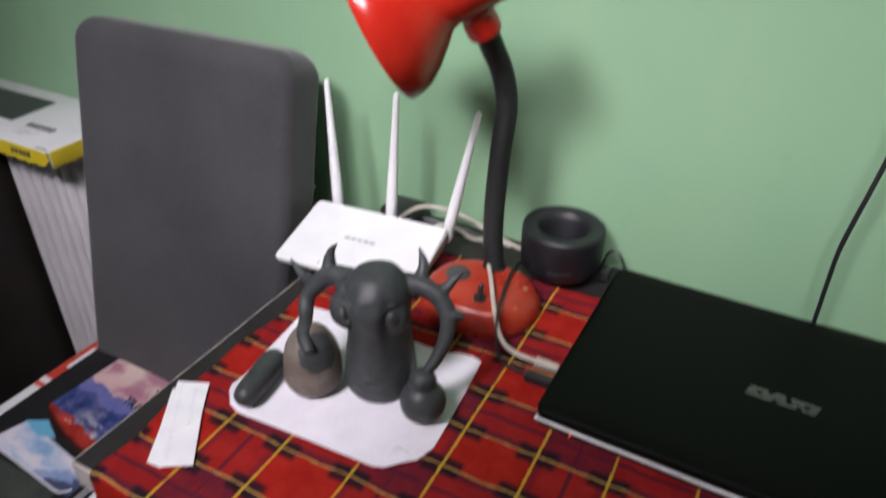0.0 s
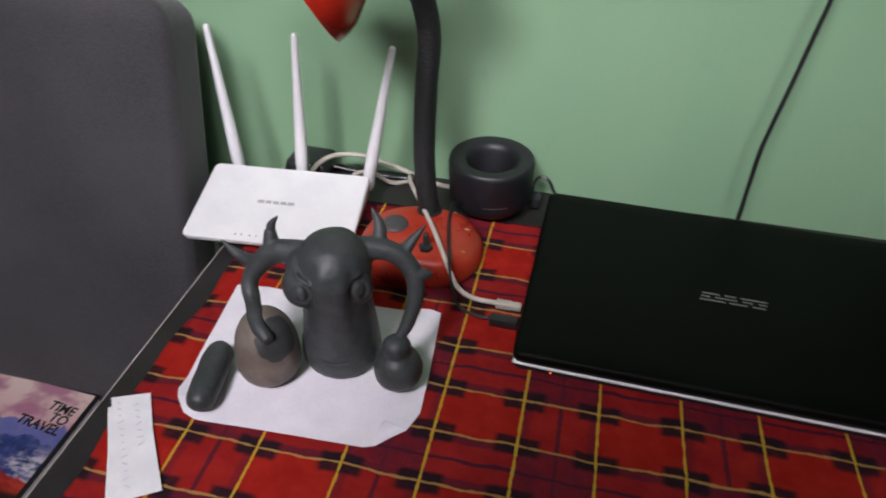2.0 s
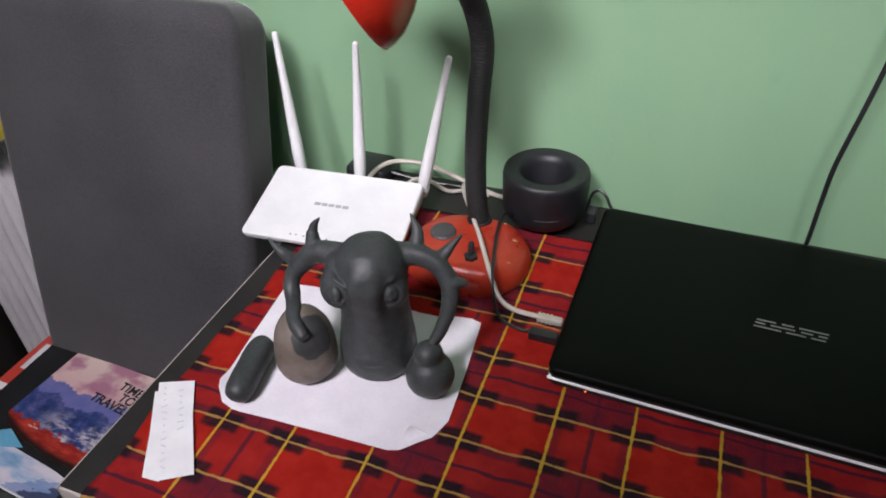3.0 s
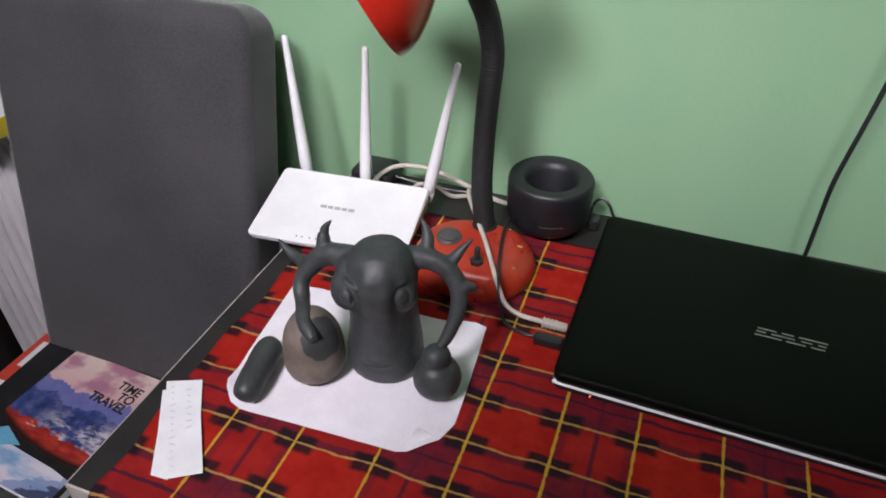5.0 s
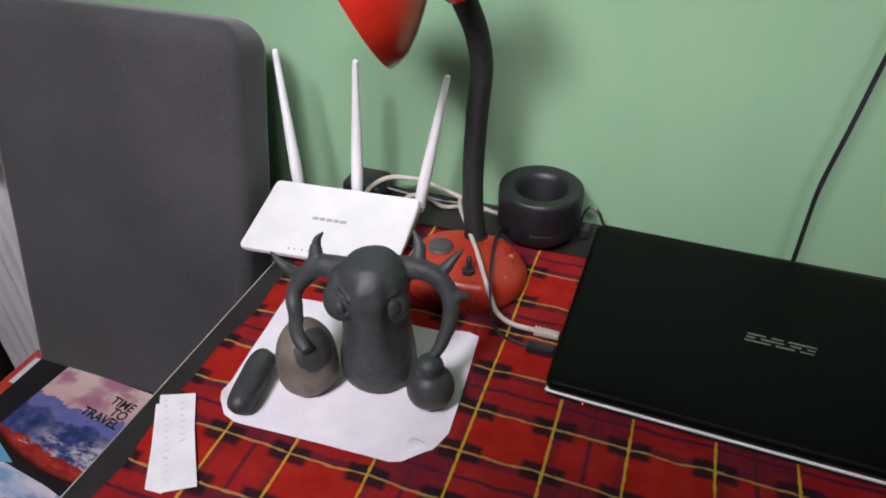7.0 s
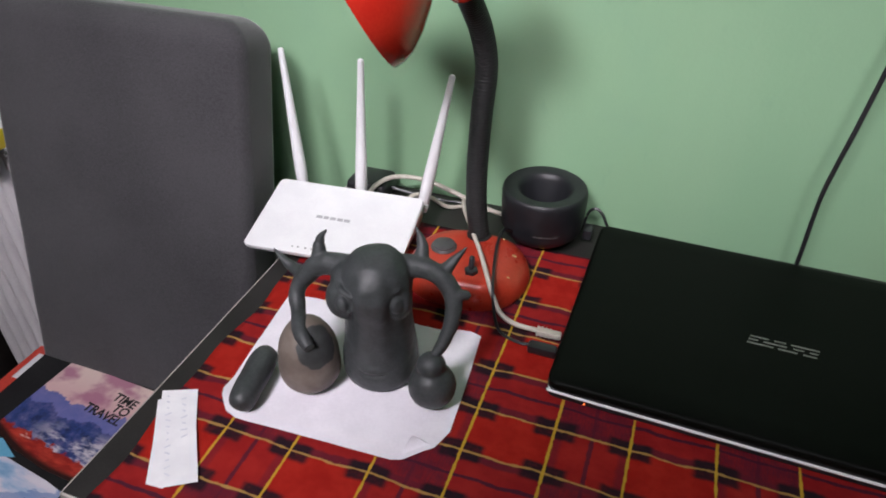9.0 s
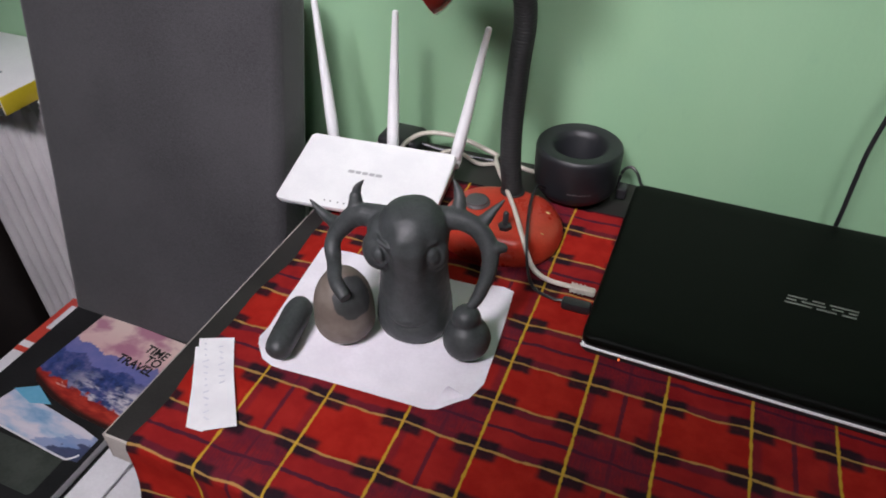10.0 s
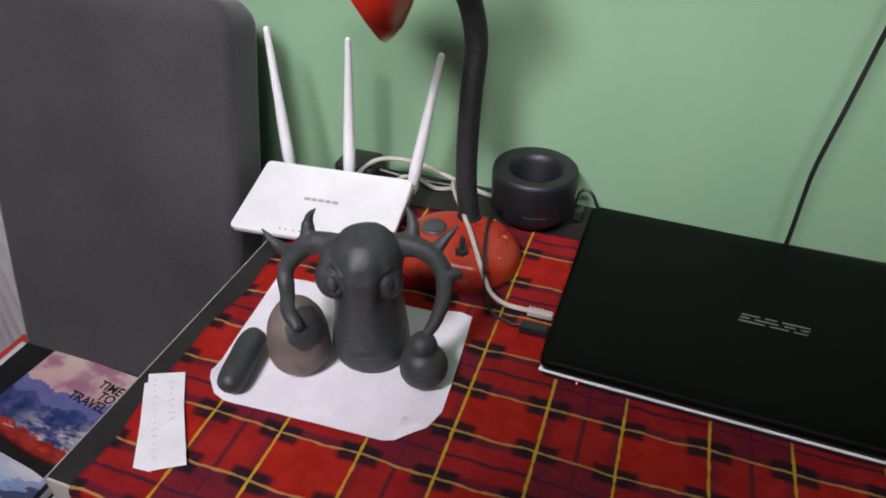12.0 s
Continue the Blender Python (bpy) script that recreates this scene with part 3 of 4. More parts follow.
def notebook():
    z1 = NB0 + 0.018
    t = thing("notebook", (-0.89, 0.37, NB0), "black notebook with printed travel pictures on its cover", "notebook")
    x0, x1, y0, y1 = -0.988, -0.797, 0.236, 0.513
    part("page_block", plate(new_bm(), rounded(x0 + 0.003, y0 + 0.003, x1 - 0.003, y1 - 0.003, 0.012), NB0 + 0.002, z1 - 0.002), PAGES, t)
    for a, b in ((NB0, NB0 + 0.002), (z1 - 0.002, z1)):
        part("cover", plate(new_bm(), rounded(x0, y0, x1, y1, 0.015), a, b), COVER, t)

    def picture(name, outline, mat, lift, label):
        ob = part(name, plate(new_bm(), outline, z1 + 0.0002, z1 + lift), mat, t, label)
        xs, ys = [p[0] for p in outline], [p[1] for p in outline]
        uv_flat(ob.data, min(xs), min(ys), max(xs), max(ys))

    picture("picture", [(-0.950, 0.384), (-0.935, 0.370), (-0.90, 0.358), (-0.85, 0.349), (-0.802, 0.346), (-0.802, 0.488), (-0.941, 0.494)], TRAVEL, 0.0007, "watercolour print of mountains in pink, blue and red")
    picture("picture", [(-0.962, 0.309), (-0.82, 0.2985), (-0.802, 0.300), (-0.802, 0.332), (-0.83, 0.338), (-0.90, 0.347), (-0.948, 0.354)], SKYPIC, 0.0006, "print of a pale blue cloudy sky")
    picture("picture", [(-0.951, 0.352), (-0.925, 0.366), (-0.890, 0.350), (-0.915, 0.342)], CYAN_PRINT, 0.0009, "cyan corner print")
    part("panel", plate(new_bm(), rounded(-0.965, 0.250, -0.818, 0.2985, 0.006), z1 + 0.0002, z1 + 0.0005), COVER_GREY, t, "grey-green print")
    bm = tube(new_bm(), [(-0.980, 0.3095, z1 + 0.0008), (-0.90, 0.304, z1 + 0.0008), (-0.826, 0.2985, z1 + 0.0008), (-0.813, 0.3005, z1 + 0.0008), (-0.806, 0.308, z1 + 0.0008)], 0.0012, 6)
    part("white_line", bm, PAGES, t, "bright white printed line")
    for body, x, y in (("TIME", -0.8100, 0.4545), ("TO", -0.8105, 0.4405), ("TRAVEL", -0.8110, 0.4265)):
        me = text_mesh(body, 0.0172, "RIGHT")
        ob = new("lettering", me)
        me.materials.append(COVER)
        me.transform(Matrix.Translation((x, y, z1 + 0.0009)) @ pose(0, 0, 0, 0, 0, -7))
        ob.parent = t
        ob.matrix_parent_inverse = Matrix.Translation(-t.location)


notebook()


# ---- radiator, box and the dark cupboard ----
def radiator():
    t = thing("radiator", (-0.95, 0.62, 0.12), "white ribbed panel radiator under the green wall", "radiator")
    x0, x1, y0, z0, z1 = -1.222, -0.70, 0.578, 0.12, 0.764
    part("panel", box(new_bm(), (x0, y0 + 0.008, z0), (x1, y0 + 0.03, z1 - 0.004), 0.004), RADIATOR, t)
    part("panel", box(new_bm(), (x0, y0 + 0.06, z0), (x1, y0 + 0.08, z1 - 0.004), 0.004), RADIATOR, t)
    k, x = 0, x0 + 0.012
    while x < x1 - 0.02:
        bm = tube(new_bm(), [(x, y0 + 0.010, z0 + 0.03, 0.004), (x, y0 + 0.008, z0 + 0.06, 0.0085), (x, y0 + 0.008, z1 - 0.06, 0.0085), (x, y0 + 0.010, z1 - 0.035, 0.004)], None, 10, 5)
        part("rib", bm, RADIATOR, t)
        x += 0.0255
    bm = box(new_bm(), (x0 - 0.002, y0, z1 - 0.006), (x1 + 0.002, y0 + 0.09, z1), 0.002)
    part("top_grille", bm, RADIATOR, t)
    for x in (x0 + 0.05, x1 - 0.05):
        part("bracket", box(new_bm(), (x, y0 + 0.0805, 0.3), (x + 0.03, WALL_Y - 0.0005, 0.34)), RADIATOR, t)
        part("leg", box(new_bm(), (x, y0 + 0.03, 0.0), (x + 0.03, y0 + 0.06, z0 + 0.02)), RADIATOR, t)


radiator()


def product_box():
    t = thing("product_box", (-1.2, 0.61, 0.765), "white and yellow cardboard box on top of the radiator", "box")
    x0, x1, y0, y1, z0, z1 = -1.445, -1.024, 0.531, 0.686, 0.7645, 0.7885
    part("carton", box(new_bm(), (x0, y0 + 0.0010, z0), (x1 - 0.0010, y1, z1), 0.0014), BOX_WHITE, t)
    bm = box(new_bm(), (x0, y0, z0 + 0.0005), (x1 - 0.022, y0 + 0.0009, z1 - 0.0015))
    part("side_print", bm, BOX_YELLOW, t, "yellow printed front side")
    # the front flap ends in a slanted tongue, with a gap before the end flap
    bm = plate(new_bm(), [(0, 0), (0, 0.0225), (0.013, 0.0225), (0.021, 0.013), (0.006, 0)], -0.0005, 0.0005)
    bmesh.ops.transform(bm, matrix=pose(x1 - 0.0215, y0 + 0.0002, z0 + 0.0005, 90, 0, 0), verts=bm.verts[:])
    part("flap", bm, BOX_YELLOW, t, "yellow tongue of the front flap")
    # solid plate: the gap's shade is put into its dark colour
    part("gap", box(new_bm(), (x1 - 0.0212, y0 + 0.0007, z0 + 0.0005), (x1 - 0.0012, y0 + 0.0012, z1 - 0.0016)), BOX_DARK, t, "dark plate painted as the shaded gap at the box corner")
    bm = box(new_bm(), (x1 - 0.0009, y0 + 0.0025, z0 + 0.0005), (x1 + 0.0004, y1 - 0.002, z1 - 0.0005), 0.0003)
    part("side_print", bm, BOX_YELLOW, t, "yellow printed end flap")
    part("picture", plate(new_bm(), [(x0 + 0.02, y0 + 0.046), (x1 - 0.142, y0 + 0.048), (x1 - 0.150, y0 + 0.126), (x0 + 0.02, y0 + 0.126)], z1 + 0.0002, z1 + 0.0006), BOX_DARK, t, "dark printed picture")
    for k in range(5):
        part("print_bar", box(new_bm(), (x1 - 0.110 + 0.0115 * k, y0 + 0.045, z1 + 0.0002), (x1 - 0.102 + 0.0115 * k, y0 + 0.057, z1 + 0.0005)), BOX_DARK, t, "small dark print")
        part("print_bar", box(new_bm(), (x1 - 0.080 + 0.0085 * k, y0 - 0.0004, z0 + 0.008), (x1 - 0.074 + 0.0085 * k, y0 - 0.0001, z0 + 0.016)), BOX_DARK, t, "small dark print")
    for k in range(3):
        part("print_line", box(new_bm(), (x1 - 0.105, y0 + 0.034 - 0.006 * k, z1 + 0.0002), (x1 - 0.066 - 0.008 * k, y0 + 0.0352 - 0.006 * k, z1 + 0.0004)), GREY_PRINT, t, "thin grey printed line")
    part("print_line", box(new_bm(), (x1 - 0.030, y0 + 0.004, z1 + 0.0002), (x1 - 0.008, y0 + 0.006, z1 + 0.0004)), BOX_DARK, t, "thin dark printed line")


product_box()


def cupboard():
    t = thing("low_cupboard", (-1.6, 0.5, 0), "low near-black wooden cupboard in shade beside the radiator", "cupboard")
    part("body", box(new_bm(), (-2.1, 0.40, 0.02), (-1.239, 0.688, 0.735), 0.004), DARK_WOOD, t)
    part("top", box(new_bm(), (-2.11, 0.385, 0.7355), (-1.233, 0.688, 0.7535), 0.004), DARK_WOOD, t)
    part("door", box(new_bm(), (-1.65, 0.388, 0.05), (-1.254, 0.3995, 0.72), 0.003), DARK_WOOD, t)
    part("plinth", box(new_bm(), (-2.08, 0.42, 0.0), (-1.259, 0.68, 0.0198)), DARK_WOOD, t)


cupboard()


# ---- router ----
def router():
    t = thing("router", (-0.5565, 0.5605, CLOTH), "white wireless router with three upright antennas on the cloth", "router")
    m = Matrix.Translation((-0.5565, 0.5605, 0)) @ pose(0, 0, 0, 0, 0, 5.0)
    w, d = 0.0815, 0.0475
    zf, zb, zu = 0.7665, 0.7885, CLOTH + 0.004
    outline = rounded(-w, -d, w, d, 0.0055, 5)
    bm = new_bm()
    rings = []
    for inset, lift in ((0.006, None), (0.0015, 0.35), (0.0, 0.75), (0.0, 0.93), (0.0015, 1.0)):
        ring = []
        for x, y in outline:
            f = (y + d) / (2 * d)
            top = zf + (zb - zf) * f
            z = zu if lift is None else zu + (top - zu) * lift
            ring.append(bm.verts.new(m @ Vector((x * (1 - inset / w), y * (1 - inset / d), z))))
        rings.append(ring)
    n = len(outline)
    for a, b in zip(rings, rings[1:]):
        for k in range(n):
            bm.faces.new((a[k], a[(k + 1) % n], b[(k + 1) % n], b[k]))
    bm.faces.new(rings[0][::-1]), bm.faces.new(rings[-1])
    part("body", bm, WHITE_PLASTIC, t)
    for x, y in ((-1, -1), (1, -1), (-1, 1), (1, 1)):
        part("foot", lathe(new_bm(), [(0, 0), (0.006, 0), (0.006, 0.0045), (0, 0.0045)], m @ Vector((x * 0.06, y * 0.034, CLOTH - 0.0002)), None, 16), BLACK_PLASTIC, t)

    def onto(x, y, lift=0.0003):
        return m @ Vector((x, y, zf + (zb - zf) * (y + d) / (2 * d) + lift))

    slope = math.atan2(zb - zf, 2 * d)
    lay = m.to_3x3().to_4x4() @ Matrix.Rotation(slope, 4, "X")
    for x, half in ((-0.016, 0.0035), (-0.0085, 0.003), (-0.001, 0.0032), (0.0065, 0.003), (0.014, 0.0034)):
        bm = box(new_bm(), (-half * 0.95, -0.0019, 0), (half * 0.95, 0.0019, 0.0002), 0, 1, Matrix.Translation(onto(x - 0.002, 0.001)) @ lay)
        part("mark", bm, GREY_PRINT, t, "small grey printed mark")
    for x in (-0.030, -0.024, -0.016, -0.0095, 0.001, 0.008):
        part("indicator", lathe(new_bm(), [(0, 0.0003), (0.0008, 0.0003), (0.0008, 0), (0, 0)], onto(x, -0.041, 0), lay, 10), GREY_PLASTIC, t)
    # antennas on their hinges
    for (bx, by), tip in (((-0.623, 0.6125), (-0.6405, 0.631, 0.9225)), ((-0.555, 0.6185), (-0.5505, 0.629, 0.9235)), ((-0.4845, 0.6245), (-0.457, 0.632, 0.9195))):
        base, tip = Vector((bx, by, 0.781)), Vector(tip)
        hinge = part("hinge", tube(new_bm(), [(bx, by - 0.006, 0.772), (bx, by, 0.774), (bx, by + 0.003, 0.778)], 0.0055, 14, 4), WHITE_PLASTIC, t)
        line = [(*(base + (tip - base) * q), r) for q, r in ((-0.03, 0.0052), (0.0, 0.0060), (0.12, 0.0064), (0.4, 0.0054), (0.7, 0.0041), (0.93, 0.0033), (0.985, 0.0031), (1.0, 0.0018))]
        part("antenna", tube(new_bm(), line, None, 16, 5), WHITE_PLASTIC, t, "tapered white antenna")


router()


def power_brick():
    t = thing("power_adapter", (-0.565, 0.662, TOP), "small black power adapter lying behind the router", "adapter")
    part("body", box(new_bm(), (-0.588, 0.642, TOP), (-0.540, 0.684, TOP + 0.024), 0.007, 3), BLACK_PLASTIC, t)
    part("cord", tube(new_bm(), [(-0.542, 0.664, TOP + 0.012), (-0.51, 0.668, TOP + 0.006), (-0.48, 0.672, TOP + 0.003), (-0.44, 0.676, TOP + 0.003)], 0.002, 8), BLACK_PLASTIC, t)


power_brick()


def cable(name, points, radius, mat, label, category="cable"):
    return single(name, tube(new_bm(), points, radius, 10, 10), mat, label, category)


cable("white_cable", [(-0.552, 0.612, 0.768), (-0.548, 0.640, 0.776), (-0.532, 0.657, 0.781), (-0.500, 0.664, 0.780), (-0.465, 0.663, 0.772), (-0.435, 0.664, 0.761), (-0.410, 0.668, TOP + 0.003), (-0.395, 0.676, TOP + 0.003)], 0.0026, CABLE_WHITE, "off-white network cable looping behind the router")
cable("white_cable", [(-0.508, 0.615, 0.768), (-0.502, 0.634, 0.776), (-0.488, 0.648, 0.770), (-0.470, 0.655, 0.757), (-0.455, 0.668, TOP + 0.0028)], 0.0024, CABLE_WHITE, "short off-white network cable behind the router")


def patch_cable():
    t = thing("network_cable", (-0.36, 0.50, CLOTH), "off-white network cable running across the lamp foot to the laptop", "cable")
    pts = [(-0.425, 0.662, TOP + 0.006), (-0.440, 0.655, 0.765), (-0.4445, 0.640, 0.780), (-0.437, 0.616, 0.786), (-0.420, 0.585, 0.7875), (-0.400, 0.550, 0.7885), (-0.3845, 0.521, 0.787), (-0.372, 0.502, 0.778), (-0.362, 0.494, 0.767), (-0.348, 0.4895, 0.763), (-0.326, 0.488, 0.763)]
    part("cord", tube(new_bm(), pts, 0.0022, 12, 10), CABLE_WHITE, t)
    part("plug", box(new_bm(), (-0.328, 0.4845, 0.7598), (-0.3062, 0.4915, 0.7656), 0.0015), CABLE_WHITE, t, "off-white ribbed plug")
    for k in range(4):
        part("strain_ring", box(new_bm(), (-0.3275 + 0.0035 * k, 0.4843, 0.7596), (-0.3259 + 0.0035 * k, 0.4917, 0.7658), 0.0003), CABLE_WHITE, t)


patch_cable()


def black_lead():
    t = thing("black_lead", (-0.37, 0.52, CLOTH), "thin black lead from the black speaker to the laptop", "cable")
    pts = [(-0.372, 0.640, 0.757), (-0.381, 0.618, 0.768), (-0.388, 0.595, 0.7850), (-0.3875, 0.57, 0.7866), (-0.382, 0.54, 0.7866), (-0.374, 0.508, 0.7840), (-0.366, 0.490, 0.7660), (-0.357, 0.481, 0.757), (-0.340, 0.474, 0.7575), (-0.33, 0.4735, 0.759)]
    part("cord", tube(new_bm(), pts, 0.0014, 8, 10), BLACK_PLASTIC, t)
    part("plug", box(new_bm(), (-0.331, 0.4685, CLOTH - 0.0004), (-0.3062, 0.4785, 0.7615), 0.0022), BLACK_PLASTIC, t)


black_lead()


# ---- red desk lamp ----
def desk_lamp():
    t = thing("desk_lamp", (-0.408, 0.562, CLOTH), "red gooseneck desk lamp with a black ribbed neck", "lamp")
    cx, cy, a, b = -0.4090, 0.5475, 0.0570, 0.0475

    def super_outline(scale, n=2.7, count=56):
        out = []
        for k in range(count):
            q = 2 * math.pi * k / count
            c, s = math.cos(q), math.sin(q)
            x = a * scale * abs(c) ** (2 / n) * (1 if c >= 0 else -1)
            y = b * scale * abs(s) ** (2 / n) * (1 if s >= 0 else -1)
            out.append((cx + x + 0.06 * y, cy + y + 0.02 * x))
        return out

    rows = ((0.97, 0.0), (1.0, 0.0035), (1.0, 0.009), (0.988, 0.0155), (0.955, 0.0212), (0.905, 0.0254), (0.83, 0.0282), (0.72, 0.0298), (0.58, 0.0304), (0.42, 0.0307), (0.24, 0.0309), (0.08, 0.0310))

    def slump(x):
        """The foot is full height round the neck and rounds off to one side."""
        return 1 - 0.50 * max(0.0, min(1.0, (x + 0.389) / 0.040)) ** 1.7 - 0.035 * math.exp(-(((x + 0.3885) / 0.004) ** 2))

    bm, rings = new_bm(), []
    for s, z in rows:
        rings.append([bm.verts.new((x, y, CLOTH - 0.0003 + z * slump(x))) for x, y in super_outline(s, 2.5, 72)])
    n = len(rings[0])
    for p, q in zip(rings, rings[1:]):
        for k in range(n):
            bm.faces.new((p[k], p[(k + 1) % n], q[(k + 1) % n], q[k]))
    bm.faces.new(rings[0][::-1]), bm.faces.new(rings[-1])
    part("foot", bm, RED_BASE, t, "worn glossy red foot")
    top = CLOTH + 0.0303
    for x, y, s in ((-0.3690, 0.564, 0.0030), (-0.366, 0.532, 0.0018), (-0.384, 0.582, 0.0014)):
        z = CLOTH - 0.0003 + 0.0304 * slump(x)
        tilt = math.degrees(math.atan((slump(x + 0.002) - slump(x - 0.002)) * 0.0304 / 0.004))
        part("paint_chip", ball(new_bm(), (x, y, z), (s, s * 0.5, 0.0005), pose(0, 0, 0, 0, -tilt, 20), 10, 6), CHIP, t)
    part("dial", lathe(new_bm(), [(0, 0), (0.0125, 0), (0.0125, 0.002), (0.0105, 0.0035), (0.0105, 0.005), (0.009, 0.006), (0, 0.006)], (-0.4345, 0.5485, top - 0.001), None, 28), GREY_PLASTIC, t, "dark grey round knob")
    sw = part("switch", lathe(new_bm(), [(0, 0), (0.0065, 0), (0.0065, 0.0035), (0.005, 0.0045), (0, 0.0045)], (-0.3985, 0.5215, top - 0.001), None, 6), BLACK_PLASTIC, t)
    part("toggle", tube(new_bm(), [(-0.3985, 0.5215, top + 0.003, 0.0024), (-0.3987, 0.523, top + 0.008, 0.0026), (-0.399, 0.525, top + 0.013, 0.0026), (-0.399, 0.5255, top + 0.0145, 0.0015)], None, 10, 3), BLACK_PLASTIC, sw)
    part("collar", lathe(new_bm(), [(0, 0), (0.0118, 0), (0.0118, 0.003), (0.0110, 0.004), (0, 0.004)], (-0.4090, 0.579, top - 0.002), None, 24), RUBBER, t)
    neck = [(-0.4090, 0.579, top, 0.0102), (-0.4140, 0.583, 0.812, 0.0102), (-0.4165, 0.588, 0.850, 0.0102), (-0.4160, 0.593, 0.902, 0.0102), (-0.4140, 0.596, 0.945, 0.0102), (-0.4170, 0.588, 0.978, 0.0102), (-0.4210, 0.572, 1.004, 0.0102), (-0.4215, 0.553, 1.024, 0.0102)]
    part("neck", tube(new_bm(), neck, None, 18, 10, (0.0030, 0.0005)), RUBBER, t, "black ribbed flexible neck")
    # shade: a bell whose mouth looks down and to the side
    axis = Vector((-0.79, -0.40, -0.47)).normalized()
    tip = Vector((-0.463, 0.520, 0.972))
    low = (Vector((0, 0, -1)) - Vector((0, 0, -1)).dot(axis) * axis).normalized()
    rim = tip - low * 0.064
    turn = axis.to_track_quat("Z", "Y").to_matrix().to_4x4()
    outer = [(0.0, -0.118), (0.018, -0.118), (0.0260, -0.115), (0.0280, -0.108), (0.0285, -0.056), (0.0305, -0.050), (0.0400, -0.041), (0.0510, -0.029), (0.0600, -0.016), (0.0632, -0.007), (0.064, 0.0), (0.0635, 0.001)]
    inner = [(0.0620, 0.0), (0.0615, -0.007), (0.0580, -0.016), (0.049, -0.029), (0.038, -0.041), (0.028, -0.050), (0.024, -0.080), (0.0, -0.085)]
    part("shade", lathe(new_bm(), outer + inner, rim, turn, 56), RED_PAINT, t, "glossy red metal shade")
    bm = lathe(new_bm(), [(0.0, -0.08), (0.011, -0.08), (0.011, -0.06), (0.019, -0.045), (0.021, -0.032), (0.017, -0.018), (0.0, -0.012)], rim, turn, 24)
    part("bulb", bm, WHITE_PLASTIC, t, "unlit white bulb")
    joint = Vector((-0.4215, 0.553, 1.024))
    aim = (rim - axis * 0.072) - joint
    bm = tube(new_bm(), [(*(joint + aim * q), r) for q, r in ((-0.12, 0.0120), (-0.10, 0.0140), (0.10, 0.0146), (0.30, 0.0142), (0.42, 0.0170), (0.6, 0.0170))], None, 20, 4)
    part("joint", bm, RED_PAINT, t, "red sleeve between neck and shade")


desk_lamp()


# ---- black ring stand ----
def ring_stand():
    t = thing("speaker", (-0.361, 0.645, TOP), "round black ring-shaped speaker beside the wall on the desk", "speaker")
    c = (-0.3612, 0.6460, TOP)
    prof = [(0.0, 0.0005), (0.0180, 0.0), (0.0260, 0.0025), (0.0350, 0.0085), (0.0400, 0.0140), (0.0420, 0.0200), (0.0428, 0.034), (0.0432, 0.046), (0.0432, 0.0560), (0.0424, 0.0598), (0.0408, 0.0612), (0.0300, 0.0607), (0.0268, 0.0588), (0.0242, 0.053), (0.019, 0.030), (0.0165, 0.018), (0.0, 0.0165)]
    part("shell", lathe(new_bm(), prof, c, None, 64), SPEAKER_SHELL, t)
    part("well", lathe(new_bm(), [(0.0, 0.0), (0.0160, 0.0), (0.0166, 0.002), (0.0, 0.0045)], (c[0], c[1], TOP + 0.0168), None, 32), BLACK_HOLE, t)
    for k in range(9):
        q = radians(-88 + 3.6 * k)
        p = Vector((c[0] + 0.0421 * math.cos(q), c[1] + 0.0421 * math.sin(q), TOP + 0.0265))
        m = Matrix.Translation(p) @ pose(0, 0, 0, 0, 0, math.degrees(q) + 90)
        part("mark", box(new_bm(), (-0.0011, -0.0003, -0.0007), (0.0011, 0.0003, 0.0007 - 0.0005 * (k % 3 == 1)), 0, 1, m), GREY_PLASTIC, t, "small grey printed mark")
    part("jack", box(new_bm(), (-0.3185, 0.648, TOP + 0.004), (-0.3085, 0.664, TOP + 0.016), 0.002), BLACK_PLASTIC, t)
    part("cord", tube(new_bm(), [(-0.320, 0.662, TOP + 0.012), (-0.317, 0.668, TOP + 0.026), (-0.310, 0.670, TOP + 0.031), (-0.302, 0.668, TOP + 0.026), (-0.296, 0.668, TOP + 0.014), (-0.285, 0.672, TOP + 0.004)], 0.0016, 8), BLACK_PLASTIC, t)


ring_stand()


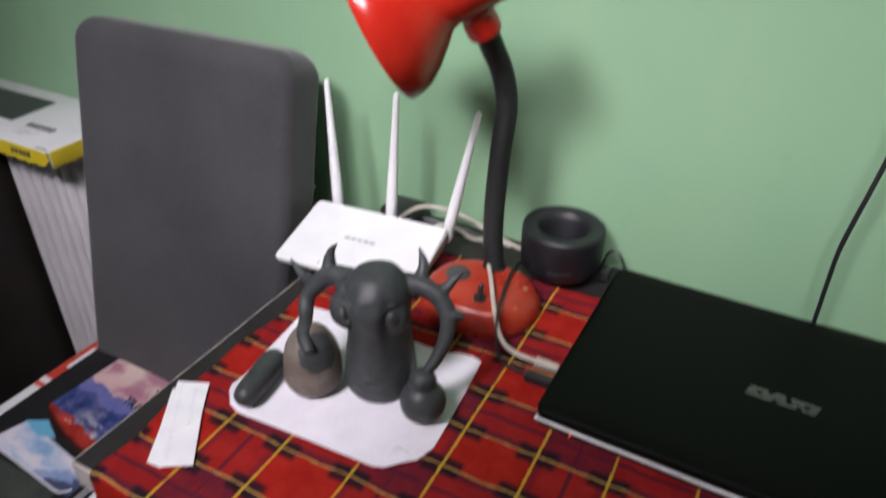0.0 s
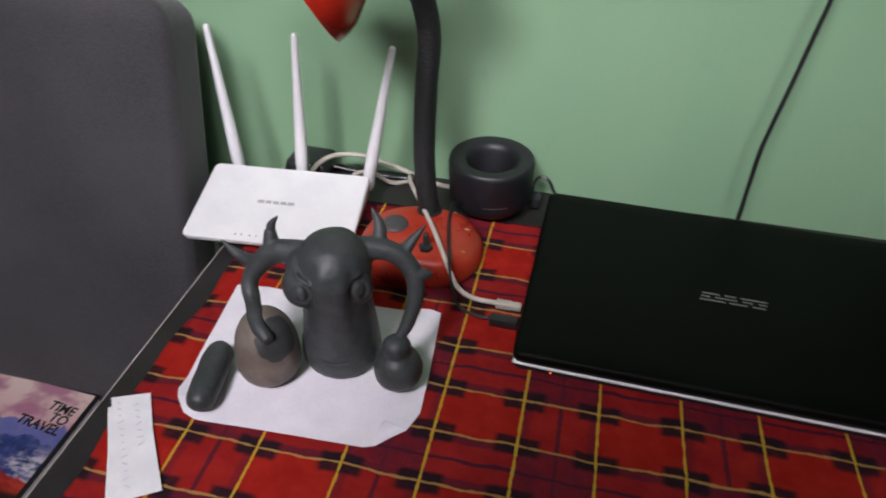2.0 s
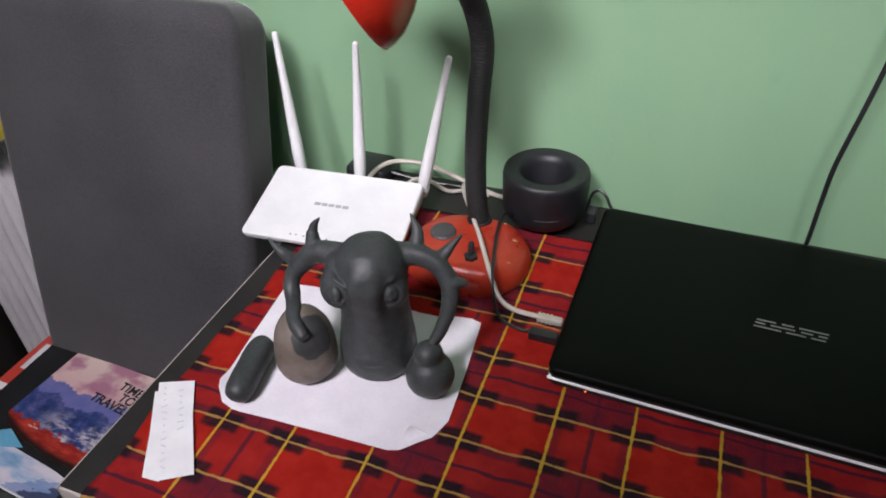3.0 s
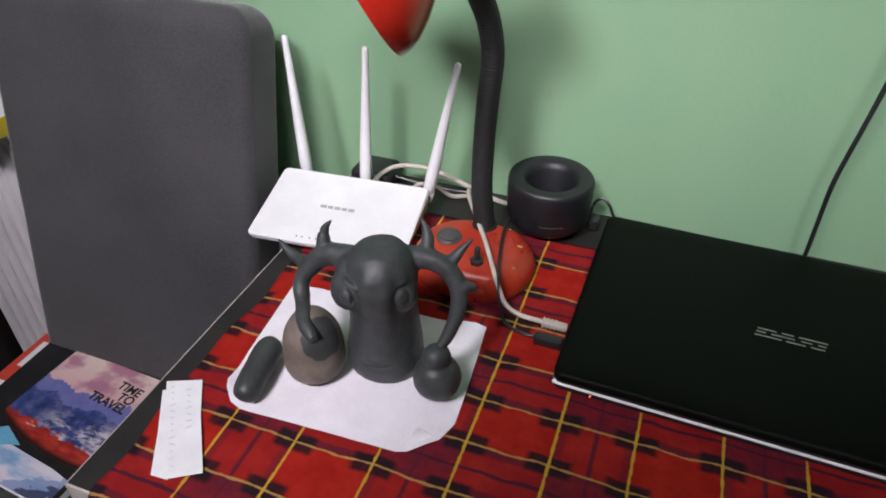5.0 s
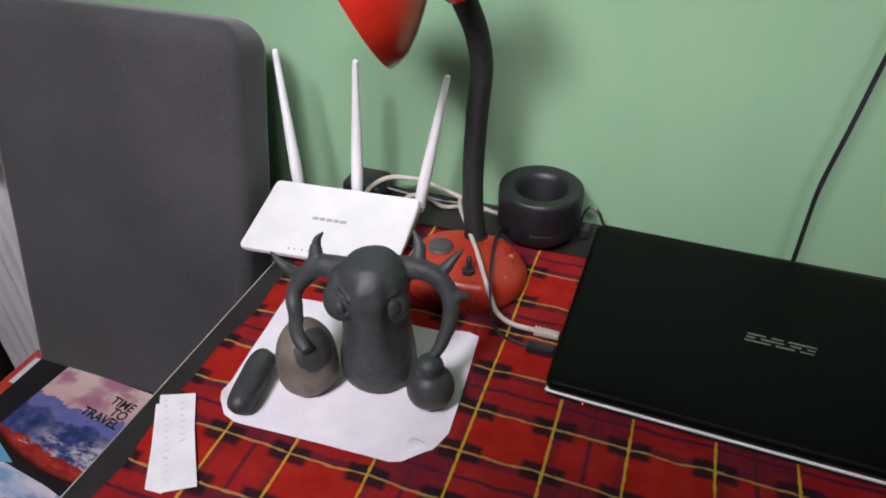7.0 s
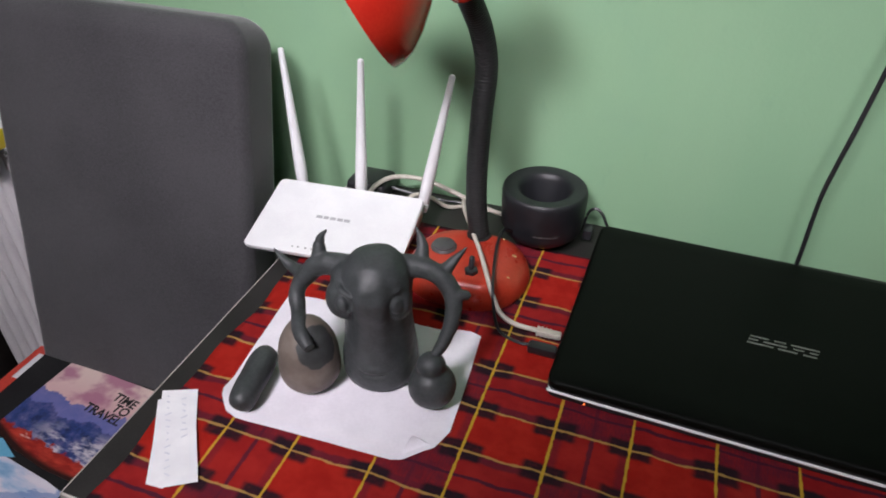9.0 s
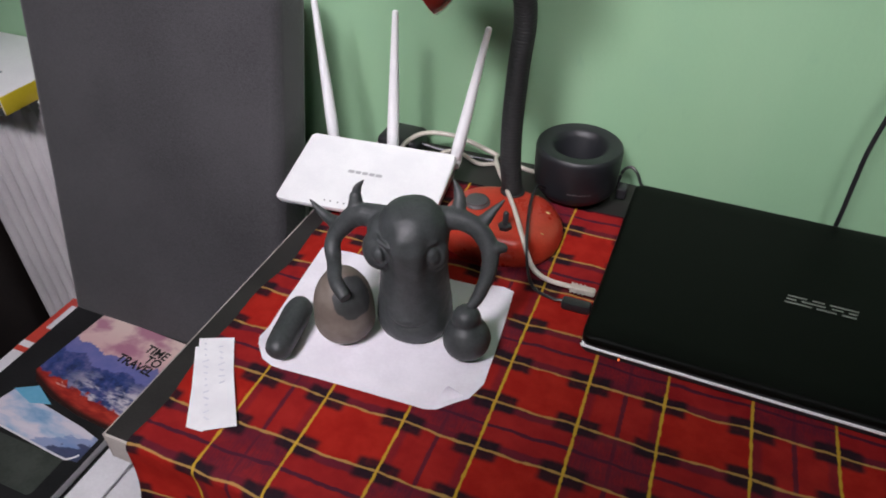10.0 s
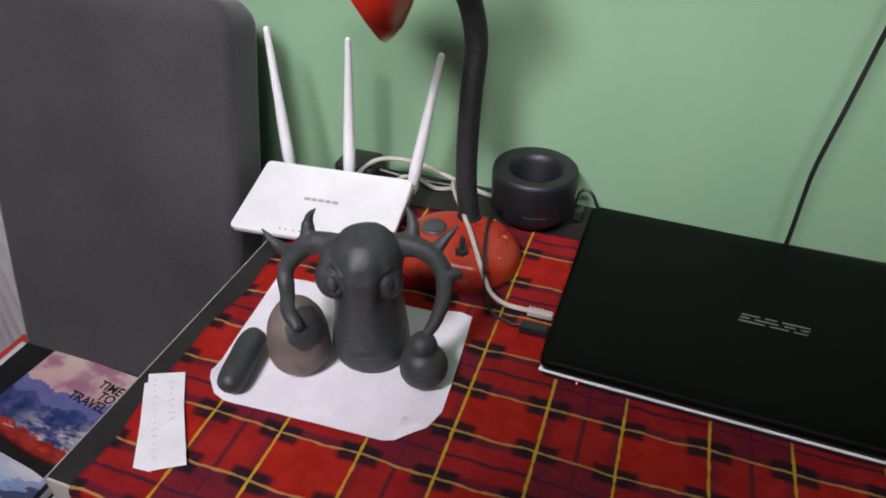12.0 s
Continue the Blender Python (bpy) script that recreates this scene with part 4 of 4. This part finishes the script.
# ---- laptop ----
def laptop():
    t = thing("laptop", (-0.3055, 0.4275, CLOTH), "closed black laptop with a silver front edge on the tartan cloth", "laptop")
    t.rotation_euler = (0, 0, radians(-1.2))
    x0, x1, y0, y1 = -0.3055, 0.0425, 0.4265, 0.6585
    part("base", plate(new_bm(), rounded(x0, y0 + 0.0012, x1, y1, 0.008), CLOTH + 0.0015, CLOTH + 0.0098), BLACK_PLASTIC, t)
    bm = tube(new_bm(), [(x0 + 0.0015, y0 + 0.010, CLOTH + 0.0075), (x0 + 0.003, y0 + 0.003, CLOTH + 0.0075), (x0 + 0.010, y0 + 0.0008, CLOTH + 0.0075), (x0 + 0.1, y0 + 0.0004, CLOTH + 0.0075), (x1 - 0.1, y0 + 0.0004, CLOTH + 0.0075), (x1 - 0.010, y0 + 0.0008, CLOTH + 0.0075), (x1 - 0.003, y0 + 0.003, CLOTH + 0.0075), (x1 - 0.0015, y0 + 0.01, CLOTH + 0.0075)], 0.0012, 10, 6)
    part("front_trim", bm, SILVER, t, "silver front trim, its glint painted in near-white")
    bm = new_bm()
    rings = []
    for inset, z in ((0.0012, 0.0102), (0.0, 0.0118), (0.0, 0.0165), (0.0012, 0.0182), (0.0045, 0.0192), (0.02, 0.0197)):
        rings.append([bm.verts.new((x, y, CLOTH + z)) for x, y in rounded(x0 + inset, y0 + inset, x1 - inset, y1 - inset, 0.009, 6)])
    n = len(rings[0])
    for p, q in zip(rings, rings[1:]):
        for k in range(n):
            bm.faces.new((p[k], p[(k + 1) % n], q[(k + 1) % n], q[k]))
    bm.faces.new(rings[0][::-1]), bm.faces.new(rings[-1])
    lid = part("lid", bm, LID, t, "black textured lid")
    z = CLOTH + 0.0198
    # a plain emblem of slanted strokes
    cx, cy = -0.1345, 0.5320

    def stroke(xa, ya, xb, yb, thick=0.0018):
        d = Vector((xb - xa, yb - ya, 0))
        m = Matrix.Translation((cx + (xa + xb) / 2 + 0.28 * (ya + yb) / 2, cy + (ya + yb) / 2, z)) @ pose(0, 0, 0, 0, 0, math.degrees(math.atan2(d.y, d.x + 0.28 * d.y)))
        part("emblem", box(new_bm(), (-d.length / 2, -thick / 2, 0), (d.length / 2, thick / 2, 0.0005), 0.0002, 1, m), LOGO_METAL, lid, "dull chrome emblem stroke")

    for s in ((-0.0265, 0.0042, -0.0120, 0.0042), (-0.0080, 0.0042, 0.0010, 0.0042), (0.0050, 0.0042, 0.0265, 0.0042), (-0.0265, 0.0, -0.0190, 0.0), (-0.0150, 0.0, 0.0030, 0.0), (0.0075, 0.0, 0.0160, 0.0),
              (0.0200, 0.0, 0.0265, 0.0), (-0.0265, -0.0044, -0.0060, -0.0044), (-0.0025, -0.0044, 0.0120, -0.0044), (0.0160, -0.0044, 0.0265, -0.0044)):
        stroke(*s)
    part("led", box(new_bm(), (-0.2750, y0 - 0.0004, CLOTH + 0.0030), (-0.2738, y0 + 0.002, CLOTH + 0.0040)), LED, t, "tiny orange light")
    part("sticker", box(new_bm(), (x0 - 0.0004, 0.4585, CLOTH + 0.003), (x0 + 0.0006, 0.4645, CLOTH + 0.009)), RED_PRINT, t, "small red sticker")
    for x in (x0 + 0.05, x1 - 0.05):
        part("hinge", tube(new_bm(), [(x - 0.02, y1 - 0.001, CLOTH + 0.010), (x, y1 - 0.001, CLOTH + 0.010), (x + 0.02, y1 - 0.001, CLOTH + 0.010)], 0.0035, 10, 3), BLACK_PLASTIC, t)
        for y in (y0 + 0.03, y1 - 0.03):
            part("foot", lathe(new_bm(), [(0, 0), (0.006, 0), (0.006, 0.002), (0, 0.002)], (x, y, CLOTH - 0.0003), None, 14), RUBBER, t)


laptop()


def wall_cord():
    pts = [(-0.112, 0.683, 0.66), (-0.113, 0.675, 0.73), (-0.1145, 0.660, 0.77), (-0.1165, 0.656, 0.82), (-0.1170, 0.655, 0.850), (-0.1145, 0.655, 0.880), (-0.111, 0.656, 0.91), (-0.106, 0.658, 0.96), (-0.102, 0.661, 1.0), (-0.097, 0.668, 1.1), (-0.091, 0.680, 1.3), (-0.089, 0.6865, 1.6), (-0.089, 0.6872, 2.6)]
    single("wall_cord", tube(new_bm(), pts, 0.0021, 10, 8), BLACK_PLASTIC, "thin black cord hanging down the green wall", "cable")


wall_cord()


def dark_bag():
    bm = box(new_bm(), (0.060, 0.50, CLOTH - 0.002), (0.34, 0.680, 0.98), 0.03, 5)
    bmesh.ops.subdivide_edges(bm, edges=bm.edges[:], cuts=2, use_grid_fill=True)
    for v in bm.verts:
        if v.co.z > TOP + 0.02:
            v.co += 0.010 * noise.noise_vector(v.co * 9)
            v.co.y = min(v.co.y, WALL_Y - 0.003)
    single("black_bag", bm, DARK_CLOTH, "soft black bag standing on the desk against the wall", "bag")


dark_bag()


# ---- paper, notes and clay ----
def sheet(name, outline, z, material, label, lift=None, cuts=3, mess=0.0008, flap=None):
    bm = new_bm()
    bm.faces.new([bm.verts.new((x, y, z)) for x, y in outline])
    bmesh.ops.triangulate(bm, faces=bm.faces[:])
    bmesh.ops.subdivide_edges(bm, edges=bm.edges[:], cuts=cuts, use_grid_fill=True)
    bmesh.ops.triangulate(bm, faces=bm.faces[:])
    for v in bm.verts:
        v.co.z += mess * abs(noise.noise(Vector((v.co.x * 22, v.co.y * 22, z * 50))))
        if lift:
            v.co.z += lift(v.co)
    if flap:
        # a corner bent up and back towards the sheet
        a, b = (Vector((*q, z)) for q in flap)
        inward = Vector((a.y - b.y, b.x - a.x, 0)).normalized()
        rows = []
        for k in range(7):
            turn, r = radians(15 * k), 0.0085
            shift = inward * (r * math.sin(turn) + 0.0012) + Vector((0, 0, r * (1 - math.cos(turn)) + 0.0006))
            narrow = 0.078 * k
            rows.append([bm.verts.new(a.lerp(b, narrow + (1 - 2 * narrow) * q) + shift) for q in (0, 0.25, 0.5, 0.75, 1)])
        for p, q in zip(rows, rows[1:]):
            for k in range(4):
                bm.faces.new((p[k], p[k + 1], q[k + 1], q[k]))
    ob = single(name, bm, material, label, "paper")
    m = ob.modifiers.new("thickness", "SOLIDIFY")
    m.thickness, m.offset = 0.00025, 1.0
    me = bpy.data.meshes.new_from_object(ob.evaluated_get(bpy.context.evaluated_depsgraph_get()))
    ob.modifiers.clear()
    ob.data = me
    me.set_sharp_from_angle(angle=radians(50))
    return ob


def curl(co):
    d = Vector((co.x + 0.3745, co.y - 0.3425, 0)).length
    return 0.0012 * max(0.0, 1 - d / 0.016) + 0.007 * max(0.0, 1 - Vector((co.x + 0.540, co.y - 0.335, 0)).length / 0.024)


sheet("paper_sheet", [(-0.5455, 0.344), (-0.5400, 0.335), (-0.5310, 0.3255), (-0.5220, 0.3235), (-0.480, 0.3260), (-0.440, 0.3280), (-0.3960, 0.3295), (-0.3880, 0.3325), (-0.3700, 0.3500), (-0.3680, 0.3560), (-0.3640, 0.3680), (-0.3660, 0.4000), (-0.3690, 0.4350), (-0.3730, 0.4745),
                      (-0.3830, 0.4770), (-0.3980, 0.4745), (-0.4030, 0.4660), (-0.4060, 0.4700), (-0.4280, 0.4690), (-0.460, 0.4720), (-0.5060, 0.4690), (-0.530, 0.4700), (-0.5580, 0.4665), (-0.5545, 0.430), (-0.550, 0.385)],
      CLOTH - 0.0004, PAPER, "torn white paper sheet under the clay figures on the cloth", curl, 4, 0.0008, [(-0.3890, 0.3320), (-0.3695, 0.3505)])


def note_slips():
    sheet("note_slip", [(-0.5885, 0.3180), (-0.5750, 0.3250), (-0.5450, 0.2800), (-0.5330, 0.2535), (-0.5465, 0.2525), (-0.5650, 0.2830)], CLOTH, NOTE, "narrow white note slip with faint handwriting on the desk edge", None, 3, 0.0005)
    b = sheet("note_slip", [(-0.5905, 0.3260), (-0.5650, 0.3370), (-0.5455, 0.3080), (-0.5130, 0.2660), (-0.5350, 0.2525), (-0.5640, 0.2880)], CLOTH + 0.0011, NOTE, "narrow white note slip with faint handwriting lying on another slip", None, 3, 0.0005)
    rng = random.Random(4)
    for col, count, start in ((0.006, 13, 0.06), (0.018, 7, 0.10)):
        for k in range(count):
            q = start + 0.88 * k / 13
            x, y = -0.5905 + 0.0555 * q + col * 0.90, 0.3245 - 0.0735 * q + col * 0.42
            w = rng.uniform(0.0006, 0.0026)
            bm = box(new_bm(), (-w, -0.0006, 0), (w, 0.0006, 0.00008), 0, 1, Matrix.Translation((x, y, CLOTH + 0.00195)) @ pose(0, 0, 0, 0, 0, 25 + rng.uniform(-40, 40)))
            ob = new("writing", finish(bm, "writing", INK))
            ob.parent = b


note_slips()
PAPER_Z = CLOTH + 0.0004


def melt(bm, name, material, label, category, voxel=0.0010, smooth=3, shape=None):
    """Fuses overlapping lumps into one smooth clay skin."""
    ob = new(name, finish(bm, name, material))
    r = ob.modifiers.new("fuse", "REMESH")
    r.mode, r.voxel_size, r.use_smooth_shade = "VOXEL", voxel, True
    s = ob.modifiers.new("smooth", "SMOOTH")
    s.factor, s.iterations = 0.5, smooth
    me = bpy.data.meshes.new_from_object(ob.evaluated_get(bpy.context.evaluated_depsgraph_get()))
    ob.modifiers.clear()
    ob.data = me
    for v in me.vertices:
        if shape:
            v.co += shape(v.co)
        v.co += 0.0004 * noise.noise_vector(v.co * 60) + 0.0002 * noise.noise_vector(v.co * 220)
    me.materials.clear()
    me.materials.append(material)
    for p in me.polygons:
        p.use_smooth = True
    return tagged(ob, label, category)


def clay_figure():
    cx, cy, z = -0.4385, 0.4110, PAPER_Z
    turn = pose(0, 0, 0, 0, 0, 14)
    here = Matrix.Translation((cx, cy, z)) @ turn

    def at(angle, r, h):
        """A point at an angle from the face's middle, r from the axis, h over the paper."""
        return here @ Vector((r * math.sin(radians(angle)), -r * math.cos(radians(angle)), h))

    # trunk that widens to its foot, and a domed crown
    body = [(0, 0), (0.0255, 0), (0.0300, 0.004), (0.0310, 0.012), (0.0298, 0.024), (0.0278, 0.040), (0.0264, 0.055), (0.0262, 0.070), (0.0272, 0.082), (0.0273, 0.090), (0.0264, 0.098), (0.0242, 0.105), (0.0200, 0.1110), (0.0145, 0.1150), (0.0075, 0.1172), (0, 0.1178)]
    bm = lathe(new_bm(), [(max(0.0, float(r)), float(h)) for r, h in smooth_path(body, 5)], (cx, cy, z), turn, 64)
    # cheeks under the eyes, one larger than the other
    ball(bm, at(-66, 0.0205, 0.0815), (0.0165, 0.0185, 0.0185), pose(0, 0, 0, 0, 0, -52), 24, 16)
    ball(bm, at(-92, 0.0200, 0.0900), (0.0165, 0.0150, 0.0160), pose(0, 0, 0, 0, 0, -78), 24, 16)
    ball(bm, at(58, 0.0165, 0.0815), (0.0135, 0.0150, 0.0175), pose(0, 0, 0, 0, 0, 72), 24, 16)
    # lower lip
    tube(bm, [(*at(g, 0.0272 - 0.00004 * abs(g), 0.0262 - 0.00006 * abs(g)), 0.0049 - 0.00004 * abs(g)) for g in (-30, -15, 0, 15, 30)], None, 8, 5)
    for s, far in ((-1, 0.0350), (1, 0.0302)):
        # slanted brow, oval eyeball with its heavy lower lid
        tube(bm, [(*at(s * g, r, h), w) for g, r, h, w in ((29, far - 0.0075, 0.0935, 0.0022), (36, far - 0.0056, 0.0958, 0.0024), (48, far - 0.0048, 0.0976, 0.0021), (64, far - 0.0068, 0.0970, 0.0017))], None, 10, 5)
        ball(bm, at(s * 42, far - 0.0028, 0.0858), (0.0056, 0.0036, 0.0070), pose(0, 0, 0, 0, 0, 14 + s * 41), 18, 12)
        tube(bm, [(*at(s * g, far - q, h), 0.0017) for g, q, h in ((31, 0.0052, 0.0820), (35, 0.0040, 0.0782), (42, 0.0032, 0.0768), (50, 0.0036, 0.0785), (54, 0.0046, 0.0830))], None, 8, 5)

    NOSE_Z, NOSE_OUT = (0.020, 0.035, 0.050, 0.066, 0.080, 0.092, 0.102, 0.112), (0.0, 0.0004, 0.0012, 0.0028, 0.0046, 0.0048, 0.0028, 0.0)

    def pressed(co):
        """A mouth line, hollows round the eyes and dents left by fingers."""
        p = here.inverted() @ co
        flat = Vector((p.x, p.y, 0))
        if flat.length < 0.004:
            return Vector((0, 0, 0))
        g, move = math.degrees(math.atan2(p.x, -p.y)), 0.0
        if abs(g) < 34 and flat.length > 0.024:
            move -= 0.0015 * math.exp(-((p.z - 0.0195 - 0.000004 * g * g) / 0.0016) ** 2) * (1 - (g / 34) ** 2)
        if p.z > 0.07 and flat.length < 0.042:
            for s in (-1, 1):
                move -= 0.0006 * math.exp(-((g - s * 26) / 6) ** 2 - ((p.z - 0.086) / 0.009) ** 2)
                ring = math.hypot((g - s * 41) * 0.00058 / 0.0066, (p.z - 0.0865) / 0.0082)
                move -= 0.0006 * math.exp(-((ring - 1.0) / 0.22) ** 2)
                move -= 0.0005 * math.exp(-((g - s * 41) / 4.5) ** 2 - ((p.z - 0.0875) / 0.0022) ** 2)
        # a broad nose ridge from the crown down the trunk
        if flat.length > 0.012:
            move += float(np.interp(p.z, NOSE_Z, NOSE_OUT)) * math.exp(-((g / 27) ** 4))
        move += 0.0007 * noise.noise(co * 95)
        return (turn.to_3x3() @ flat.normalized()) * move

    # curved arms and horns
    arms = (
        ((-0.462, 0.413, 0.850, 0.0100), (-0.484, 0.412, 0.848, 0.0090), (-0.497, 0.408, 0.836, 0.0075), (-0.5030, 0.401, 0.823, 0.0065), (-0.4965, 0.389, 0.8135, 0.0060), (-0.4845, 0.3715, 0.8105, 0.0058), (-0.4735, 0.3635, 0.8060, 0.0048)),
        ((-0.424, 0.424, 0.853, 0.0100), (-0.408, 0.428, 0.8535, 0.0084), (-0.393, 0.428, 0.8475, 0.0076), (-0.3825, 0.424, 0.837, 0.0072), (-0.3800, 0.416, 0.822, 0.0064), (-0.3825, 0.406, 0.807, 0.0052), (-0.387, 0.397, 0.797, 0.0043)),
        ((-0.486, 0.413, 0.845, 0.0075), (-0.4885, 0.416, 0.856, 0.0056), (-0.4875, 0.419, 0.866, 0.0036), (-0.482, 0.421, 0.8745, 0.0009)),
        ((-0.497, 0.409, 0.836, 0.0070), (-0.511, 0.413, 0.836, 0.0048), (-0.521, 0.415, 0.8405, 0.0031), (-0.5305, 0.417, 0.8475, 0.0009)),
        ((-0.411, 0.428, 0.852, 0.0075), (-0.4115, 0.436, 0.863, 0.0050), (-0.4145, 0.441, 0.870, 0.0033), (-0.4195, 0.444, 0.8775, 0.0009)),
        ((-0.396, 0.429, 0.848, 0.0070), (-0.390, 0.435, 0.854, 0.0048), (-0.385, 0.440, 0.861, 0.0031), (-0.3785, 0.444, 0.869, 0.0009)),
        ((-0.379, 0.423, 0.838, 0.0050), (-0.3735, 0.426, 0.838, 0.0040), (-0.3715, 0.427, 0.835, 0.0030)),
    )
    for line in arms:
        tube(bm, line, None, 14, 6)
    melt(bm, "clay_figure", CLAY, "dark grey clay figure with curved arms and horns on white paper", "figurine", 0.0008, 13, pressed)


clay_figure()


def clay_egg():
    c = Vector((-0.4845, 0.3770, PAPER_Z))
    prof = [(0, 0), (0.014, 0.0004), (0.0208, 0.0055), (0.0240, 0.014), (0.0243, 0.023), (0.0232, 0.034), (0.0200, 0.045), (0.0140, 0.054), (0.007, 0.0585), (0, 0.0596)]
    bm = lathe(new_bm(), [(max(0.0, float(r)), float(h) * 1.03) for r, h in smooth_path(prof, 4)], c, pose(0, 0, 0, -6, -3, 0), 48)
    for v in bm.verts:
        v.co += 0.0006 * noise.noise_vector(v.co * 60)
    single("clay_egg", bm, CLAY_TWO, "brown-grey clay egg with a dark grey patch pressed into its top", "clay egg")


clay_egg()


def clay_roll():
    bm = tube(new_bm(), [(-0.5270, 0.3860, PAPER_Z + 0.0098, 0.004), (-0.5272, 0.3825, PAPER_Z + 0.0102, 0.0092), (-0.5265, 0.3730, PAPER_Z + 0.0112, 0.0112), (-0.5235, 0.3560, PAPER_Z + 0.0112, 0.0112), (-0.5205, 0.3380, PAPER_Z + 0.0110, 0.0110), (-0.5190, 0.3290, PAPER_Z + 0.0100, 0.0090), (-0.5185, 0.3255, PAPER_Z + 0.0092, 0.004)], None, 22, 7)
    melt(bm, "clay_roll", CLAY, "dark grey rounded clay roll lying on white paper", "clay roll")


clay_roll()


def clay_ball():
    bm = ball(new_bm(), (-0.3870, 0.3915, PAPER_Z + 0.0180), (0.0186, 0.0186, 0.0182), None, 36, 24)
    ball(bm, (-0.3885, 0.3935, PAPER_Z + 0.0365), (0.0112, 0.0112, 0.0105), None, 28, 18)
    melt(bm, "clay_ball", CLAY, "dark grey clay ball with a smaller ball on top", "clay ball", 0.0011, 3)


clay_ball()
